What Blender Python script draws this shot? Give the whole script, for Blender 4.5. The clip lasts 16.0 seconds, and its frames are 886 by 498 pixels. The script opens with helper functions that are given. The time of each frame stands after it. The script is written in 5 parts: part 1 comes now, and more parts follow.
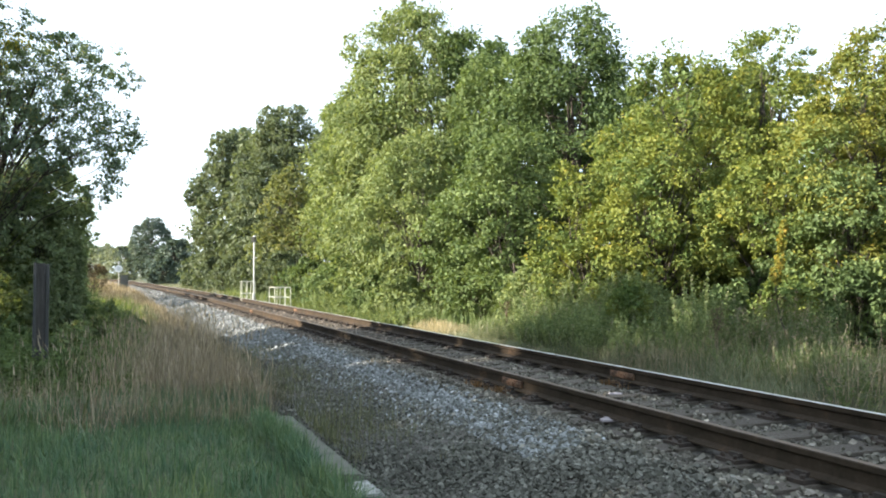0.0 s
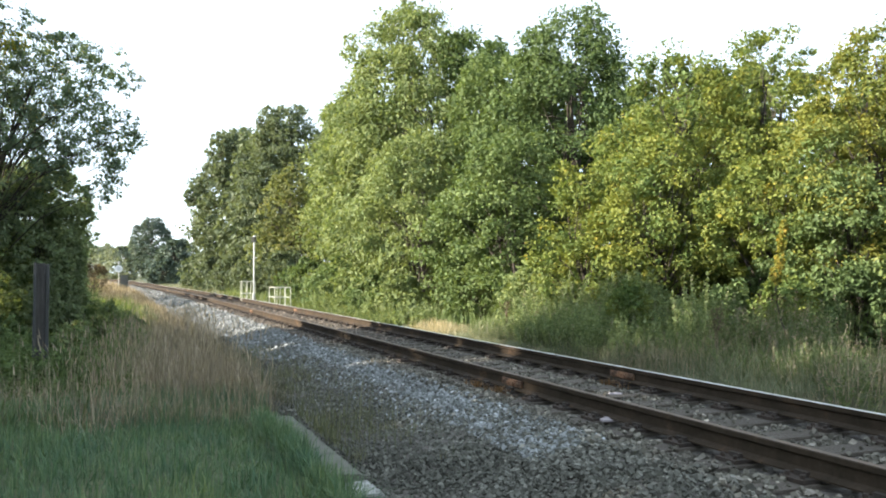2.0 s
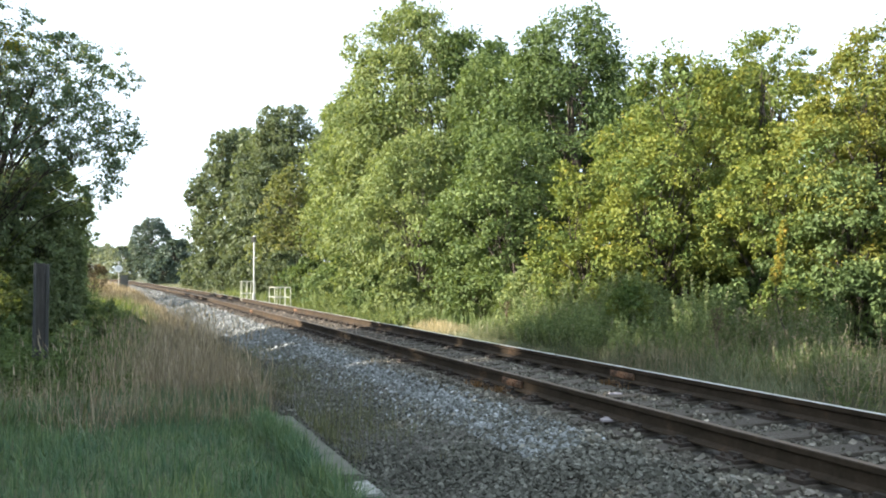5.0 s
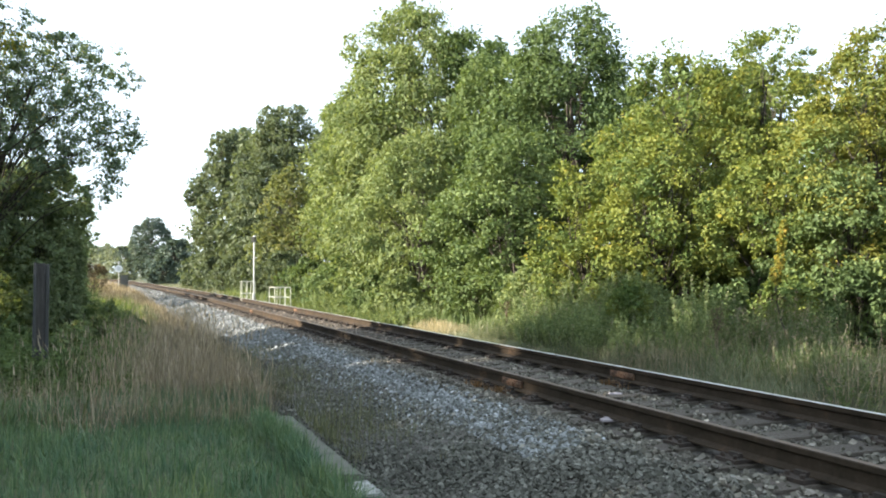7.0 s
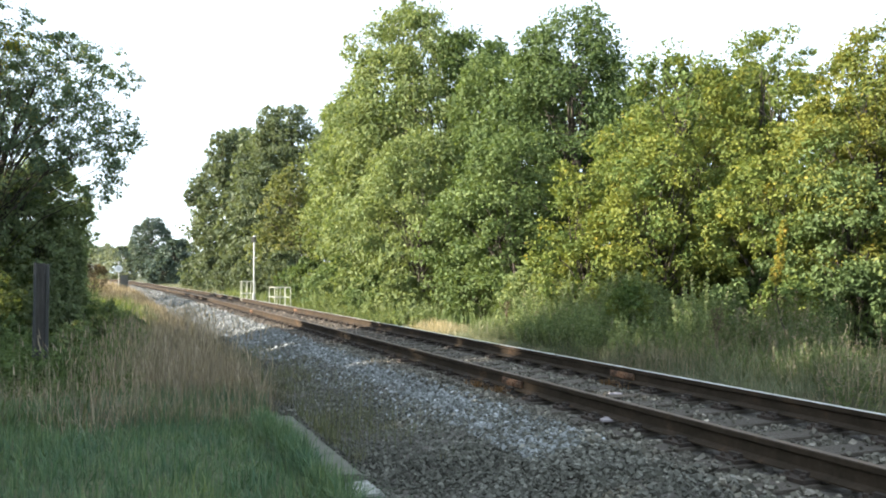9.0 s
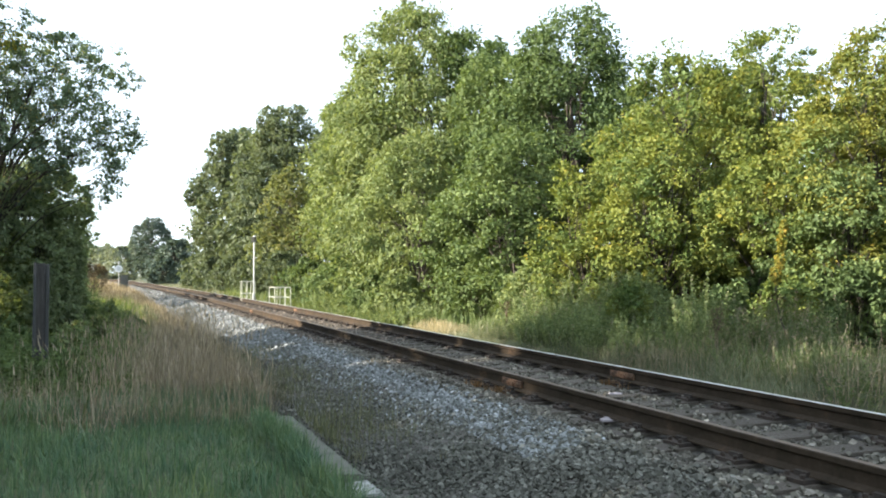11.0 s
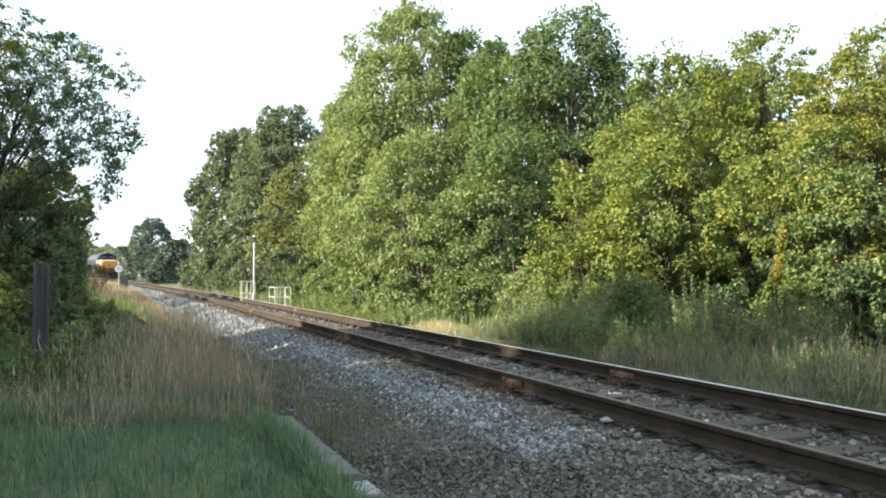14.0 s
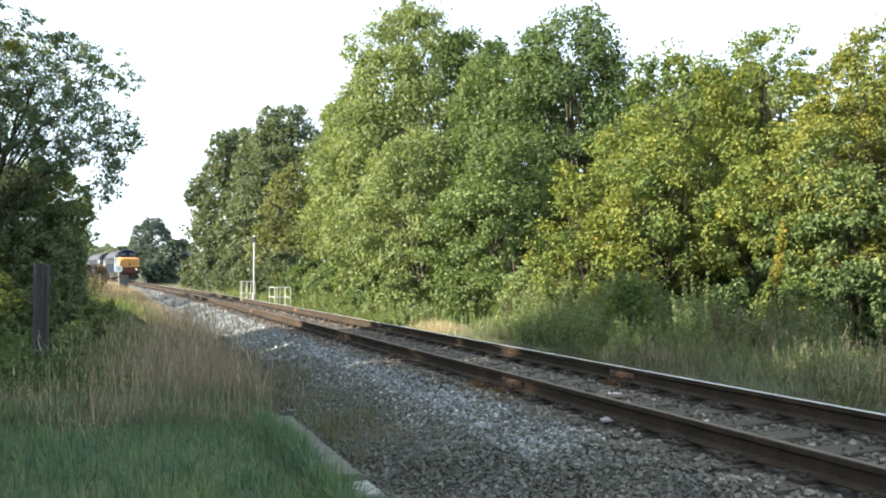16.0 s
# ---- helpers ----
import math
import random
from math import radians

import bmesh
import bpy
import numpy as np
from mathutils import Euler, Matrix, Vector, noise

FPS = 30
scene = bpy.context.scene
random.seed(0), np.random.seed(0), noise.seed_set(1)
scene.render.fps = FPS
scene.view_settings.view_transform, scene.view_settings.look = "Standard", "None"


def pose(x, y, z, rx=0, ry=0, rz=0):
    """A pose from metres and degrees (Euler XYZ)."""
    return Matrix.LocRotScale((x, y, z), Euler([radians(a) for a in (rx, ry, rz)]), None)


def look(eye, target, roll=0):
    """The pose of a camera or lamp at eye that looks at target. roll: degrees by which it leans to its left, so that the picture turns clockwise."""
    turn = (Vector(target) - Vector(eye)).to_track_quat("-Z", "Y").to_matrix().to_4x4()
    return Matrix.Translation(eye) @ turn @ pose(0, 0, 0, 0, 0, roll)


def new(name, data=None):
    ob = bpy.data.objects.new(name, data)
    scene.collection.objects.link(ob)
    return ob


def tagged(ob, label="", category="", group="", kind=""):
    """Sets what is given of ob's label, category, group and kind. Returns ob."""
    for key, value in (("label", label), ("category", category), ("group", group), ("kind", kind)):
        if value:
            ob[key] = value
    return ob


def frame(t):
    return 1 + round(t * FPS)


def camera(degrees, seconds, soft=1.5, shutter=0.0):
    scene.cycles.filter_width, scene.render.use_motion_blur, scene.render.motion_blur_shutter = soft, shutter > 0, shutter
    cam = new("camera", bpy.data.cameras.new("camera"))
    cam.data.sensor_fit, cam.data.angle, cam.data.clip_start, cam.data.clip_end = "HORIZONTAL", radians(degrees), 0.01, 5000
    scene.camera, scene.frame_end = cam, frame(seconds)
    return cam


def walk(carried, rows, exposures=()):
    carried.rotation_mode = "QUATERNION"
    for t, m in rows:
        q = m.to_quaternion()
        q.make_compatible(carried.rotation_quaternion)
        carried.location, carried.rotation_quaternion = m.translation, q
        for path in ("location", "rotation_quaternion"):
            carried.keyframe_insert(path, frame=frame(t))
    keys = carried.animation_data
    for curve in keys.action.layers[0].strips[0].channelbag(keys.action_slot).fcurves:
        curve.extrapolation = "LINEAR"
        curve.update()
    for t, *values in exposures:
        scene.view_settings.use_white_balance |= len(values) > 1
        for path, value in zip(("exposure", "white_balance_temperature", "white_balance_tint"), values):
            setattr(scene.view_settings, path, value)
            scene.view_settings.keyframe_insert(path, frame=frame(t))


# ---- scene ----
cam = camera(58.85, 16.0, soft=1.9)
EYE = 1.082
walk(cam, [(0.0, pose(0, 0, EYE, 91.912)), (16.0, pose(0, 0, EYE, 91.912))],
     exposures=[(0.0, 2.05), (16.0, 2.05)])

# ---------- light ----------
SUN_AZ, SUN_EL = 188.0, 24.0      # degrees: the way to the sun, counted from +x to +y, and its height
world = bpy.data.worlds.new("sky")
scene.world = world
world.use_nodes = True
wn = world.node_tree.nodes
wl = world.node_tree.links
wn.clear()
sky = wn.new("ShaderNodeTexSky")
sky.sky_type = "NISHITA"
sky.sun_disc = False
sky.sun_elevation = radians(SUN_EL)
sky.sun_rotation = radians(90 - SUN_AZ)
sky.air_density, sky.dust_density, sky.ozone_density = 1.0, 1.5, 1.5
haze = wn.new("ShaderNodeMix")
haze.data_type = "RGBA"
haze.inputs[0].default_value = 0.55
haze.inputs[7].default_value = (10.1, 11.8, 13.5, 1)   # bright thin cloud veil over the whole sky
bg = wn.new("ShaderNodeBackground")
bg.inputs[1].default_value = 0.056
wo = wn.new("ShaderNodeOutputWorld")
wl.new(sky.outputs[0], haze.inputs[6])
wl.new(haze.outputs[2], bg.inputs[0])
wl.new(bg.outputs[0], wo.inputs[0])

sun = new("sun", bpy.data.lights.new("sun", "SUN"))
sun.data.energy, sun.data.angle, sun.data.color = 5.0, radians(0.8), (1.0, 0.89, 0.745)
sd = Vector((math.cos(radians(SUN_AZ)) * math.cos(radians(SUN_EL)),
             math.sin(radians(SUN_AZ)) * math.cos(radians(SUN_EL)), math.sin(radians(SUN_EL))))
sun.matrix_basis = look(sd * 60, (0, 0, 0))

# ---------- the line of the track ----------
PHI, K0, K1, Y0 = 0.38932, 0.00021246, 0.0000177279, 12.431
DS = 0.25
TS = np.arange(-80, 420, DS)
TK = np.clip(K0 + K1 * np.clip(TS, 0, None), 0, 0.0029)
I0 = int(round(80 / DS))
TH = np.cumsum(TK) * DS
TH = TH - TH[I0] + PHI
TX = np.cumsum(-np.sin(TH)) * DS
TX = TX - TX[I0]
TY = np.cumsum(np.cos(TH)) * DS
TY = TY - TY[I0] + Y0


def on_track(s, u=0.0):
    """World x, y and heading at s metres along the line and u metres to its right."""
    x, y, a = np.interp(s, TS, TX), np.interp(s, TS, TY), np.interp(s, TS, TH)
    return x + np.cos(a) * u, y + np.sin(a) * u, a


def to_track(x, y):
    """s and u of world places (flat arrays)."""
    x, y = np.atleast_1d(x).astype(float), np.atleast_1d(y).astype(float)
    bs, bu = np.zeros(len(x)), np.zeros(len(x))
    cx, cy, ca, cs = TX[::8], TY[::8], TH[::8], TS[::8]
    for i in range(0, len(x), 4000):
        dx, dy = x[i:i + 4000, None] - cx, y[i:i + 4000, None] - cy
        k = np.argmin(dx * dx + dy * dy, axis=1)
        r = np.arange(len(k))
        ex, ey = dx[r, k], dy[r, k]
        bs[i:i + 4000] = cs[k] - ex * np.sin(ca[k]) + ey * np.cos(ca[k])
        bu[i:i + 4000] = ex * np.cos(ca[k]) + ey * np.sin(ca[k])
    return bs, bu


def rise(s):
    """The line climbs gently in the distance."""
    k = np.clip((np.asarray(s, float) - 50) / 50, 0, 1.2)
    return 0.31 * k * k


def ground_z(s, u):
    """Height of the natural ground beside the track."""
    s, u = np.asarray(s, float), np.asarray(u, float)
    bank = np.clip((s - 18) / 40, 0, 1) * 0.30 + np.clip((s - 42) / 14, 0, 1) * 0.28
    left = -0.44 + bank * np.clip((-u - 3.2) / 3, 0, 1)
    right = -0.42 + 0.12 * np.clip((u - 4) / 6, 0, 1)
    z = np.where(u < 0, left, right)
    dip = np.clip((3.15 - np.abs(u)) / 0.25, 0, 1)
    wob = 0.03 * np.sin(s * 0.9 + 1.3 * u) + 0.025 * np.sin(s * 0.37 - 2.1 * u)
    return z - 0.35 * dip + wob * (1 - dip) + rise(s)


# ---------- materials ----------
def material(name):
    m = bpy.data.materials.new(name)
    m.use_nodes = True
    nt = m.node_tree
    nt.nodes.clear()
    out = nt.nodes.new("ShaderNodeOutputMaterial")
    return m, nt, out


def ramp(nt, fac, stops):
    r = nt.nodes.new("ShaderNodeValToRGB")
    e = r.color_ramp.elements
    while len(e) < len(stops):
        e.new(0.5)
    for el, (p, c) in zip(e, stops):
        el.position, el.color = p, (*c, 1)
    nt.links.new(fac, r.inputs[0])
    return r.outputs[0]


def mix(nt, fac, a, b, mode="MIX"):
    m = nt.nodes.new("ShaderNodeMix")
    m.data_type, m.blend_type = "RGBA", mode
    for slot, v in ((0, fac), (6, a), (7, b)):
        if isinstance(v, (int, float)):
            m.inputs[slot].default_value = v
        elif isinstance(v, tuple):
            m.inputs[slot].default_value = (*v, 1)
        else:
            nt.links.new(v, m.inputs[slot])
    return m.outputs[2]


def coords(nt, what="Object"):
    return nt.nodes.new("ShaderNodeTexCoord").outputs[what]


def noise_fac(nt, scale, detail=4, rough=0.6, what="Object", stretch=None):
    n = nt.nodes.new("ShaderNodeTexNoise")
    n.inputs["Scale"].default_value, n.inputs["Detail"].default_value = scale, detail
    n.inputs["Roughness"].default_value = rough
    c = coords(nt, what)
    if stretch:
        mp = nt.nodes.new("ShaderNodeMapping")
        mp.inputs["Scale"].default_value = stretch
        nt.links.new(c, mp.inputs[0])
        c = mp.outputs[0]
    nt.links.new(c, n.inputs["Vector"])
    return n.outputs[0]


def surface(name, stops, scale, rough=0.8, metal=0.0, bump=0.3, fine=0.0, stretch=None, fine_scale=None, random_piece=0.0, spec=0.5):
    """A noise-coloured surface: two scales of colour, bump, roughness."""
    m, nt, out = material(name)
    b = nt.nodes.new("ShaderNodeBsdfPrincipled")
    f = noise_fac(nt, scale, 5, 0.65, stretch=stretch)
    col = ramp(nt, f, stops)
    g = noise_fac(nt, fine_scale or scale * 9, 4, 0.7, stretch=stretch)
    if fine:
        col = mix(nt, fine, col, ramp(nt, g, [(0.3, (0.25, 0.25, 0.25)), (0.7, (1.5, 1.5, 1.5))]), "MULTIPLY")
    if random_piece:
        oi = nt.nodes.new("ShaderNodeObjectInfo")
        col = mix(nt, random_piece, col, ramp(nt, oi.outputs["Random"], [(0, (0.45, 0.44, 0.42)), (1, (1.5, 1.45, 1.4))]), "MULTIPLY")
    nt.links.new(col, b.inputs["Base Color"])
    b.inputs["Roughness"].default_value, b.inputs["Metallic"].default_value = rough, metal
    b.inputs["Specular IOR Level"].default_value = spec
    if bump:
        bp = nt.nodes.new("ShaderNodeBump")
        bp.inputs["Strength"].default_value, bp.inputs["Distance"].default_value = bump, 0.02
        nt.links.new(g, bp.inputs["Height"])
        nt.links.new(bp.outputs[0], b.inputs["Normal"])
    nt.links.new(b.outputs[0], out.inputs[0])
    return m


def leafy(name, stops, patch=0.35, patch_scale=0.5, patch_cols=((0.6, 0.65, 0.6), (1.35, 1.25, 1.1)), through_amount=0.4, rough=0.58):
    """Leaves or blades: each its own shade, patches over the plant, light coming through."""
    m, nt, out = material(name)
    geo = nt.nodes.new("ShaderNodeNewGeometry")
    col = ramp(nt, geo.outputs["Random Per Island"], stops)
    f = noise_fac(nt, patch_scale, 3, 0.6)
    col = mix(nt, patch, col, ramp(nt, f, [(0.35, patch_cols[0]), (0.65, patch_cols[1])]), "MULTIPLY")
    b = nt.nodes.new("ShaderNodeBsdfPrincipled")
    nt.links.new(col, b.inputs["Base Color"])
    b.inputs["Roughness"].default_value = rough
    b.inputs["Specular IOR Level"].default_value = 0.2
    t = nt.nodes.new("ShaderNodeBsdfTranslucent")
    nt.links.new(mix(nt, 1.0, col, (1.25, 1.2, 0.6), "MULTIPLY"), t.inputs[0])
    ms = nt.nodes.new("ShaderNodeMixShader")
    ms.inputs[0].default_value = through_amount
    nt.links.new(b.outputs[0], ms.inputs[1])
    nt.links.new(t.outputs[0], ms.inputs[2])
    nt.links.new(ms.outputs[0], out.inputs[0])
    return m


def paint(name, colour, rough=0.45, dirt=0.35, metal=0.0, scale=1.5, spec=0.25):
    c = tuple(colour)
    d = tuple(v * 0.45 + 0.02 for v in c)
    return surface(name, [(0.3, d if dirt > 0.5 else tuple(v * (1 - dirt * 0.6) for v in c)), (0.62, c)], scale, rough, metal, 0.08, 0.12, spec=spec)


M_DARK = leafy("leaf_deep_green", [(0, (0.05035, 0.082, 0.03268)), (0.5, (0.07885, 0.122, 0.04816)), (1, (0.1187, 0.17, 0.0688))], through_amount=0.3)
M_GREEN = leafy("leaf_green", [(0, (0.07315, 0.112, 0.043)), (0.5, (0.1111, 0.162, 0.0602)), (1, (0.1634, 0.217, 0.0903))], through_amount=0.3)
M_LIGHT = leafy("leaf_light_green", [(0, (0.097, 0.136, 0.0576)), (0.5, (0.1571, 0.205, 0.0819)), (1, (0.2444, 0.29, 0.126))], through_amount=0.3)
M_YELLOW = leafy("leaf_turning_yellow", [(0, (0.0893, 0.13, 0.04872)), (0.6, (0.1159, 0.162, 0.0546)), (0.97, (0.1425, 0.184, 0.06048)), (1, (0.2565, 0.236, 0.06384))], 0.9, 1.2, ((0.82, 0.93, 0.84), (1.66, 1.31, 0.74)), through_amount=0.3)
M_OLIVE = leafy("leaf_olive", [(0, (0.084, 0.121, 0.048)), (0.5, (0.125, 0.168, 0.066)), (1, (0.185, 0.218, 0.09))], through_amount=0.5)
M_NEAR = leafy("leaf_near_tree", [(0, (0.085, 0.128, 0.085)), (0.5, (0.125, 0.176, 0.118)), (0.95, (0.172, 0.225, 0.15)), (1, (0.36, 0.32, 0.11))], through_amount=0.38)
M_GOLD = leafy("leaf_golden", [(0, (0.14, 0.17, 0.045)), (0.7, (0.26, 0.25, 0.055)), (1, (0.4, 0.28, 0.055))])
M_HEDGE = leafy("leaf_hedge", [(0, (0.14, 0.19, 0.115)), (0.5, (0.215, 0.28, 0.165)), (1, (0.3, 0.355, 0.22))], through_amount=0.5)
M_TUFT = leafy("dead_tuft", [(0, (0.085, 0.048, 0.028)), (1, (0.23, 0.14, 0.078))])
M_AMBER = leafy("leaf_amber", [(0, (0.0931, 0.13, 0.04704)), (0.6, (0.1235, 0.16, 0.05292)), (0.97, (0.1558, 0.185, 0.05796)), (1, (0.266, 0.24, 0.063))], 0.9, 1.2, ((0.8, 0.92, 0.85), (1.7, 1.3, 0.74)), through_amount=0.3)
M_RUSSET = leafy("leaf_russet_olive", [(0, (0.105, 0.13, 0.062)), (0.6, (0.148, 0.172, 0.078)), (1, (0.2, 0.212, 0.1))], 0.5, 0.5, ((0.85, 0.92, 0.92), (1.18, 1.08, 0.95)))
M_HERB = leafy("leaf_willowherb", [(0, (0.122, 0.165, 0.08)), (0.5, (0.188, 0.242, 0.116)), (1, (0.275, 0.325, 0.168))], 0.5, 1.1, ((0.7, 0.75, 0.7), (1.2, 1.15, 1.0)))
M_SEED = leafy("seed_head_greyed", [(0, (0.14, 0.115, 0.09)), (0.5, (0.22, 0.19, 0.15)), (1, (0.34, 0.3, 0.25))], 0.3)
M_BROWN = leafy("leaf_withered_brown", [(0, (0.075, 0.058, 0.045)), (0.6, (0.13, 0.105, 0.08)), (1, (0.21, 0.18, 0.125))], 0.4, 1.0)
M_NETTLE = leafy("leaf_nettle", [(0, (0.0825, 0.116, 0.0578)), (0.6, (0.132, 0.176, 0.084)), (1, (0.22, 0.253, 0.126))], 0.5, 0.8)
M_STRAW = leafy("grass_straw_sunlit", [(0, (0.2, 0.18, 0.12)), (0.5, (0.33, 0.29, 0.19)), (1, (0.5, 0.44, 0.3))], 0.5, 1.5, through_amount=0.25)
# far leaves: distance haze is put into these bluer and paler greens
M_HAZE_BLUE = leafy("leaf_haze_blued", [(0, (0.058, 0.085, 0.073)), (0.5, (0.083, 0.116, 0.098)), (1, (0.115, 0.15, 0.125))], through_amount=0.2)
M_HAZE_PALE = leafy("leaf_haze_paled", [(0, (0.14, 0.168, 0.14)), (0.5, (0.175, 0.208, 0.175)), (1, (0.215, 0.248, 0.205))])
M_DULL = leafy("leaf_dull_green", [(0, (0.071, 0.096, 0.062)), (0.5, (0.103, 0.134, 0.083)), (1, (0.142, 0.175, 0.108))], through_amount=0.3)
M_BARK = surface("bark", [(0.3, (0.025, 0.021, 0.017)), (0.7, (0.08, 0.066, 0.052))], 6, 0.9, 0, 0.8, 0.5, (1, 1, 0.25))
M_DRY = leafy("grass_dry", [(0, (0.119, 0.0987, 0.0722)), (0.5, (0.223, 0.188, 0.144)), (1, (0.427, 0.362, 0.28))], 0.5, 0.8, ((0.62, 0.58, 0.55), (1.3, 1.25, 1.15)), through_amount=0.25)
M_LAWN = leafy("grass_green", [(0, (0.0516, 0.0935, 0.0592)), (0.5, (0.086, 0.149, 0.0887)), (1, (0.163, 0.212, 0.135))], 0.75, 2.2, ((0.55, 0.72, 0.72), (1.4, 1.28, 0.95)), 0.3)
M_VERGE = leafy("grass_verge", [(0, (0.085, 0.1, 0.058)), (0.5, (0.128, 0.152, 0.09)), (0.85, (0.2, 0.207, 0.14)), (1, (0.32, 0.305, 0.225))], 0.6, 0.7, through_amount=0.25)
M_CESS = leafy("cess_weed", [(0, (0.06, 0.07, 0.045)), (0.6, (0.1, 0.115, 0.072)), (1, (0.2, 0.185, 0.14))], 0.4, 1.5)
M_GROUND = surface("earth_and_moss", [(0.3, (0.05, 0.05, 0.025)), (0.5, (0.07, 0.085, 0.035)), (0.7, (0.13, 0.12, 0.06))], 0.7, 0.95, 0, 0.6, 0.5, fine_scale=14)
M_BED = surface("ballast_fines", [(0.3, (0.042, 0.037, 0.03)), (0.7, (0.105, 0.094, 0.08))], 2.0, 0.95, 0, 1.0, 0.8, fine_scale=26)
M_RUST = surface("rail_rust", [(0.3, (0.024, 0.019, 0.013)), (0.58, (0.044, 0.033, 0.023)), (0.8, (0.11, 0.064, 0.036))], 3, 0.92, 0.0, 0.3, 0.3, spec=0.12)
M_RUST_HOT = surface("joint_rust", [(0.32, (0.06, 0.038, 0.025)), (0.62, (0.22, 0.115, 0.06))], 5, 0.85, 0.0, 0.4, 0.4)
M_STEEL = surface("worn_running_steel", [(0.3, (0.55, 0.55, 0.56)), (0.7, (0.85, 0.85, 0.86))], 2, 0.36, 0.6, 0.05, 0.1, (8, 0.3, 1))
M_HEAD = surface("dull_rail_head", [(0.3, (0.058, 0.04, 0.027)), (0.7, (0.12, 0.083, 0.055))], 2, 0.65, 0.1, 0.1, 0.2, (8, 0.3, 1))
M_SLEEPER = surface("weathered_sleeper_timber", [(0.25, (0.039, 0.032, 0.024)), (0.6, (0.077, 0.065, 0.05)), (0.8, (0.13, 0.112, 0.088))], 2.5, 0.9, 0, 0.7, 0.5, (0.6, 7, 7), random_piece=0.5)
M_CHAIR = surface("cast_iron_chair", [(0.3, (0.022, 0.019, 0.016)), (0.7, (0.06, 0.042, 0.03))], 12, 0.85, 0.2, 0.4, 0.4)
M_CONCRETE = surface("weathered_concrete", [(0.3, (0.045, 0.055, 0.032)), (0.5, (0.095, 0.096, 0.074)), (0.68, (0.125, 0.122, 0.1)), (0.8, (0.22, 0.215, 0.19))], 4.5, 0.9, 0, 0.5, 0.45)
M_LICHEN = surface("lichened_concrete", [(0.35, (0.12, 0.12, 0.1)), (0.5, (0.3, 0.3, 0.28)), (0.7, (0.5, 0.5, 0.48))], 9, 0.9, 0, 0.5, 0.45)
M_POST = surface("grey_weathered_wood", [(0.3, (0.026, 0.024, 0.022)), (0.7, (0.075, 0.07, 0.064))], 4, 0.9, 0, 0.6, 0.5, (6, 6, 0.4))
M_GALV = paint("galvanised_steel", (0.62, 0.64, 0.66), 0.4, 0.3, 0.6)
M_STEELPOST = paint("dull_galvanised_post", (0.066, 0.068, 0.066), 0.85, 0.4, 0.0)
M_RAILING = paint("cream_railing_paint", (0.52, 0.53, 0.46), 0.6, 0.4)
M_WHITE = paint("white_paint", (0.8, 0.8, 0.8), 0.5, 0.25)
M_OFFCUT = paint("faded_pink_paint", (0.42, 0.38, 0.39), 0.7, 0.4)
M_BLACK = paint("black_paint", (0.025, 0.025, 0.028), 0.5, 0.3)
M_CABINET = paint("grey_cabinet_paint", (0.13, 0.13, 0.12), 0.7, 0.4)


def stone_material(name, tint):
    m, nt, out = material(name)
    b = nt.nodes.new("ShaderNodeBsdfPrincipled")
    geo = nt.nodes.new("ShaderNodeNewGeometry")
    oi = nt.nodes.new("ShaderNodeObjectInfo")
    add = nt.nodes.new("ShaderNodeMath")
    add.operation = "ADD"
    nt.links.new(geo.outputs["Random Per Island"], add.inputs[0])
    nt.links.new(oi.outputs["Random"], add.inputs[1])
    fr = nt.nodes.new("ShaderNodeMath")
    fr.operation = "FRACT"
    nt.links.new(add.outputs[0], fr.inputs[0])
    col = ramp(nt, fr.outputs[0], [(0, (0.05, 0.05, 0.042)), (0.35, (0.1, 0.102, 0.092)), (0.75, (0.165, 0.168, 0.16)), (0.985, (0.25, 0.252, 0.247)), (1, (0.5, 0.49, 0.47))])
    big = ramp(nt, noise_fac(nt, 0.9, 4, 0.6, "Object"), [(0.36, tint[0]), (0.6, tint[1])])
    col = mix(nt, 0.8, col, big, "MULTIPLY")
    fine = noise_fac(nt, 45, 3, 0.7)
    col = mix(nt, 0.5, col, ramp(nt, fine, [(0.3, (0.6, 0.6, 0.6)), (0.7, (1.25, 1.25, 1.25))]), "MULTIPLY")
    nt.links.new(col, b.inputs["Base Color"])
    b.inputs["Roughness"].default_value = 0.85
    nt.links.new(b.outputs[0], out.inputs[0])
    return m


M_STONE = stone_material("old_ballast_stone", ((0.34, 0.33, 0.225), (0.67, 0.645, 0.525)))
M_STAINED = stone_material("rust_stained_stone", ((0.62, 0.44, 0.31), (1.0, 0.76, 0.56)))
M_TRACK = stone_material("oily_track_stone", ((0.58, 0.5, 0.38), (0.96, 0.86, 0.67)))
# clean pale stone; its blue tint puts skylit shade into the colour
M_FRESH = stone_material("fresh_ballast_stone_shade_blued", ((0.96, 1.0, 1.03), (1.5, 1.58, 1.66)))


# ---------- mesh tools ----------
def mesh_from(name, verts, faces, mats, smooth=False, idx=None):
    me = bpy.data.meshes.new(name)
    me.from_pydata([tuple(v) for v in verts], [], [tuple(f) for f in faces])
    for m in mats if isinstance(mats, (list, tuple)) else [mats]:
        me.materials.append(m)
    if idx is not None:
        me.polygons.foreach_set("material_index", idx)
    if smooth:
        me.polygons.foreach_set("use_smooth", [True] * len(me.polygons))
    me.update()
    return me


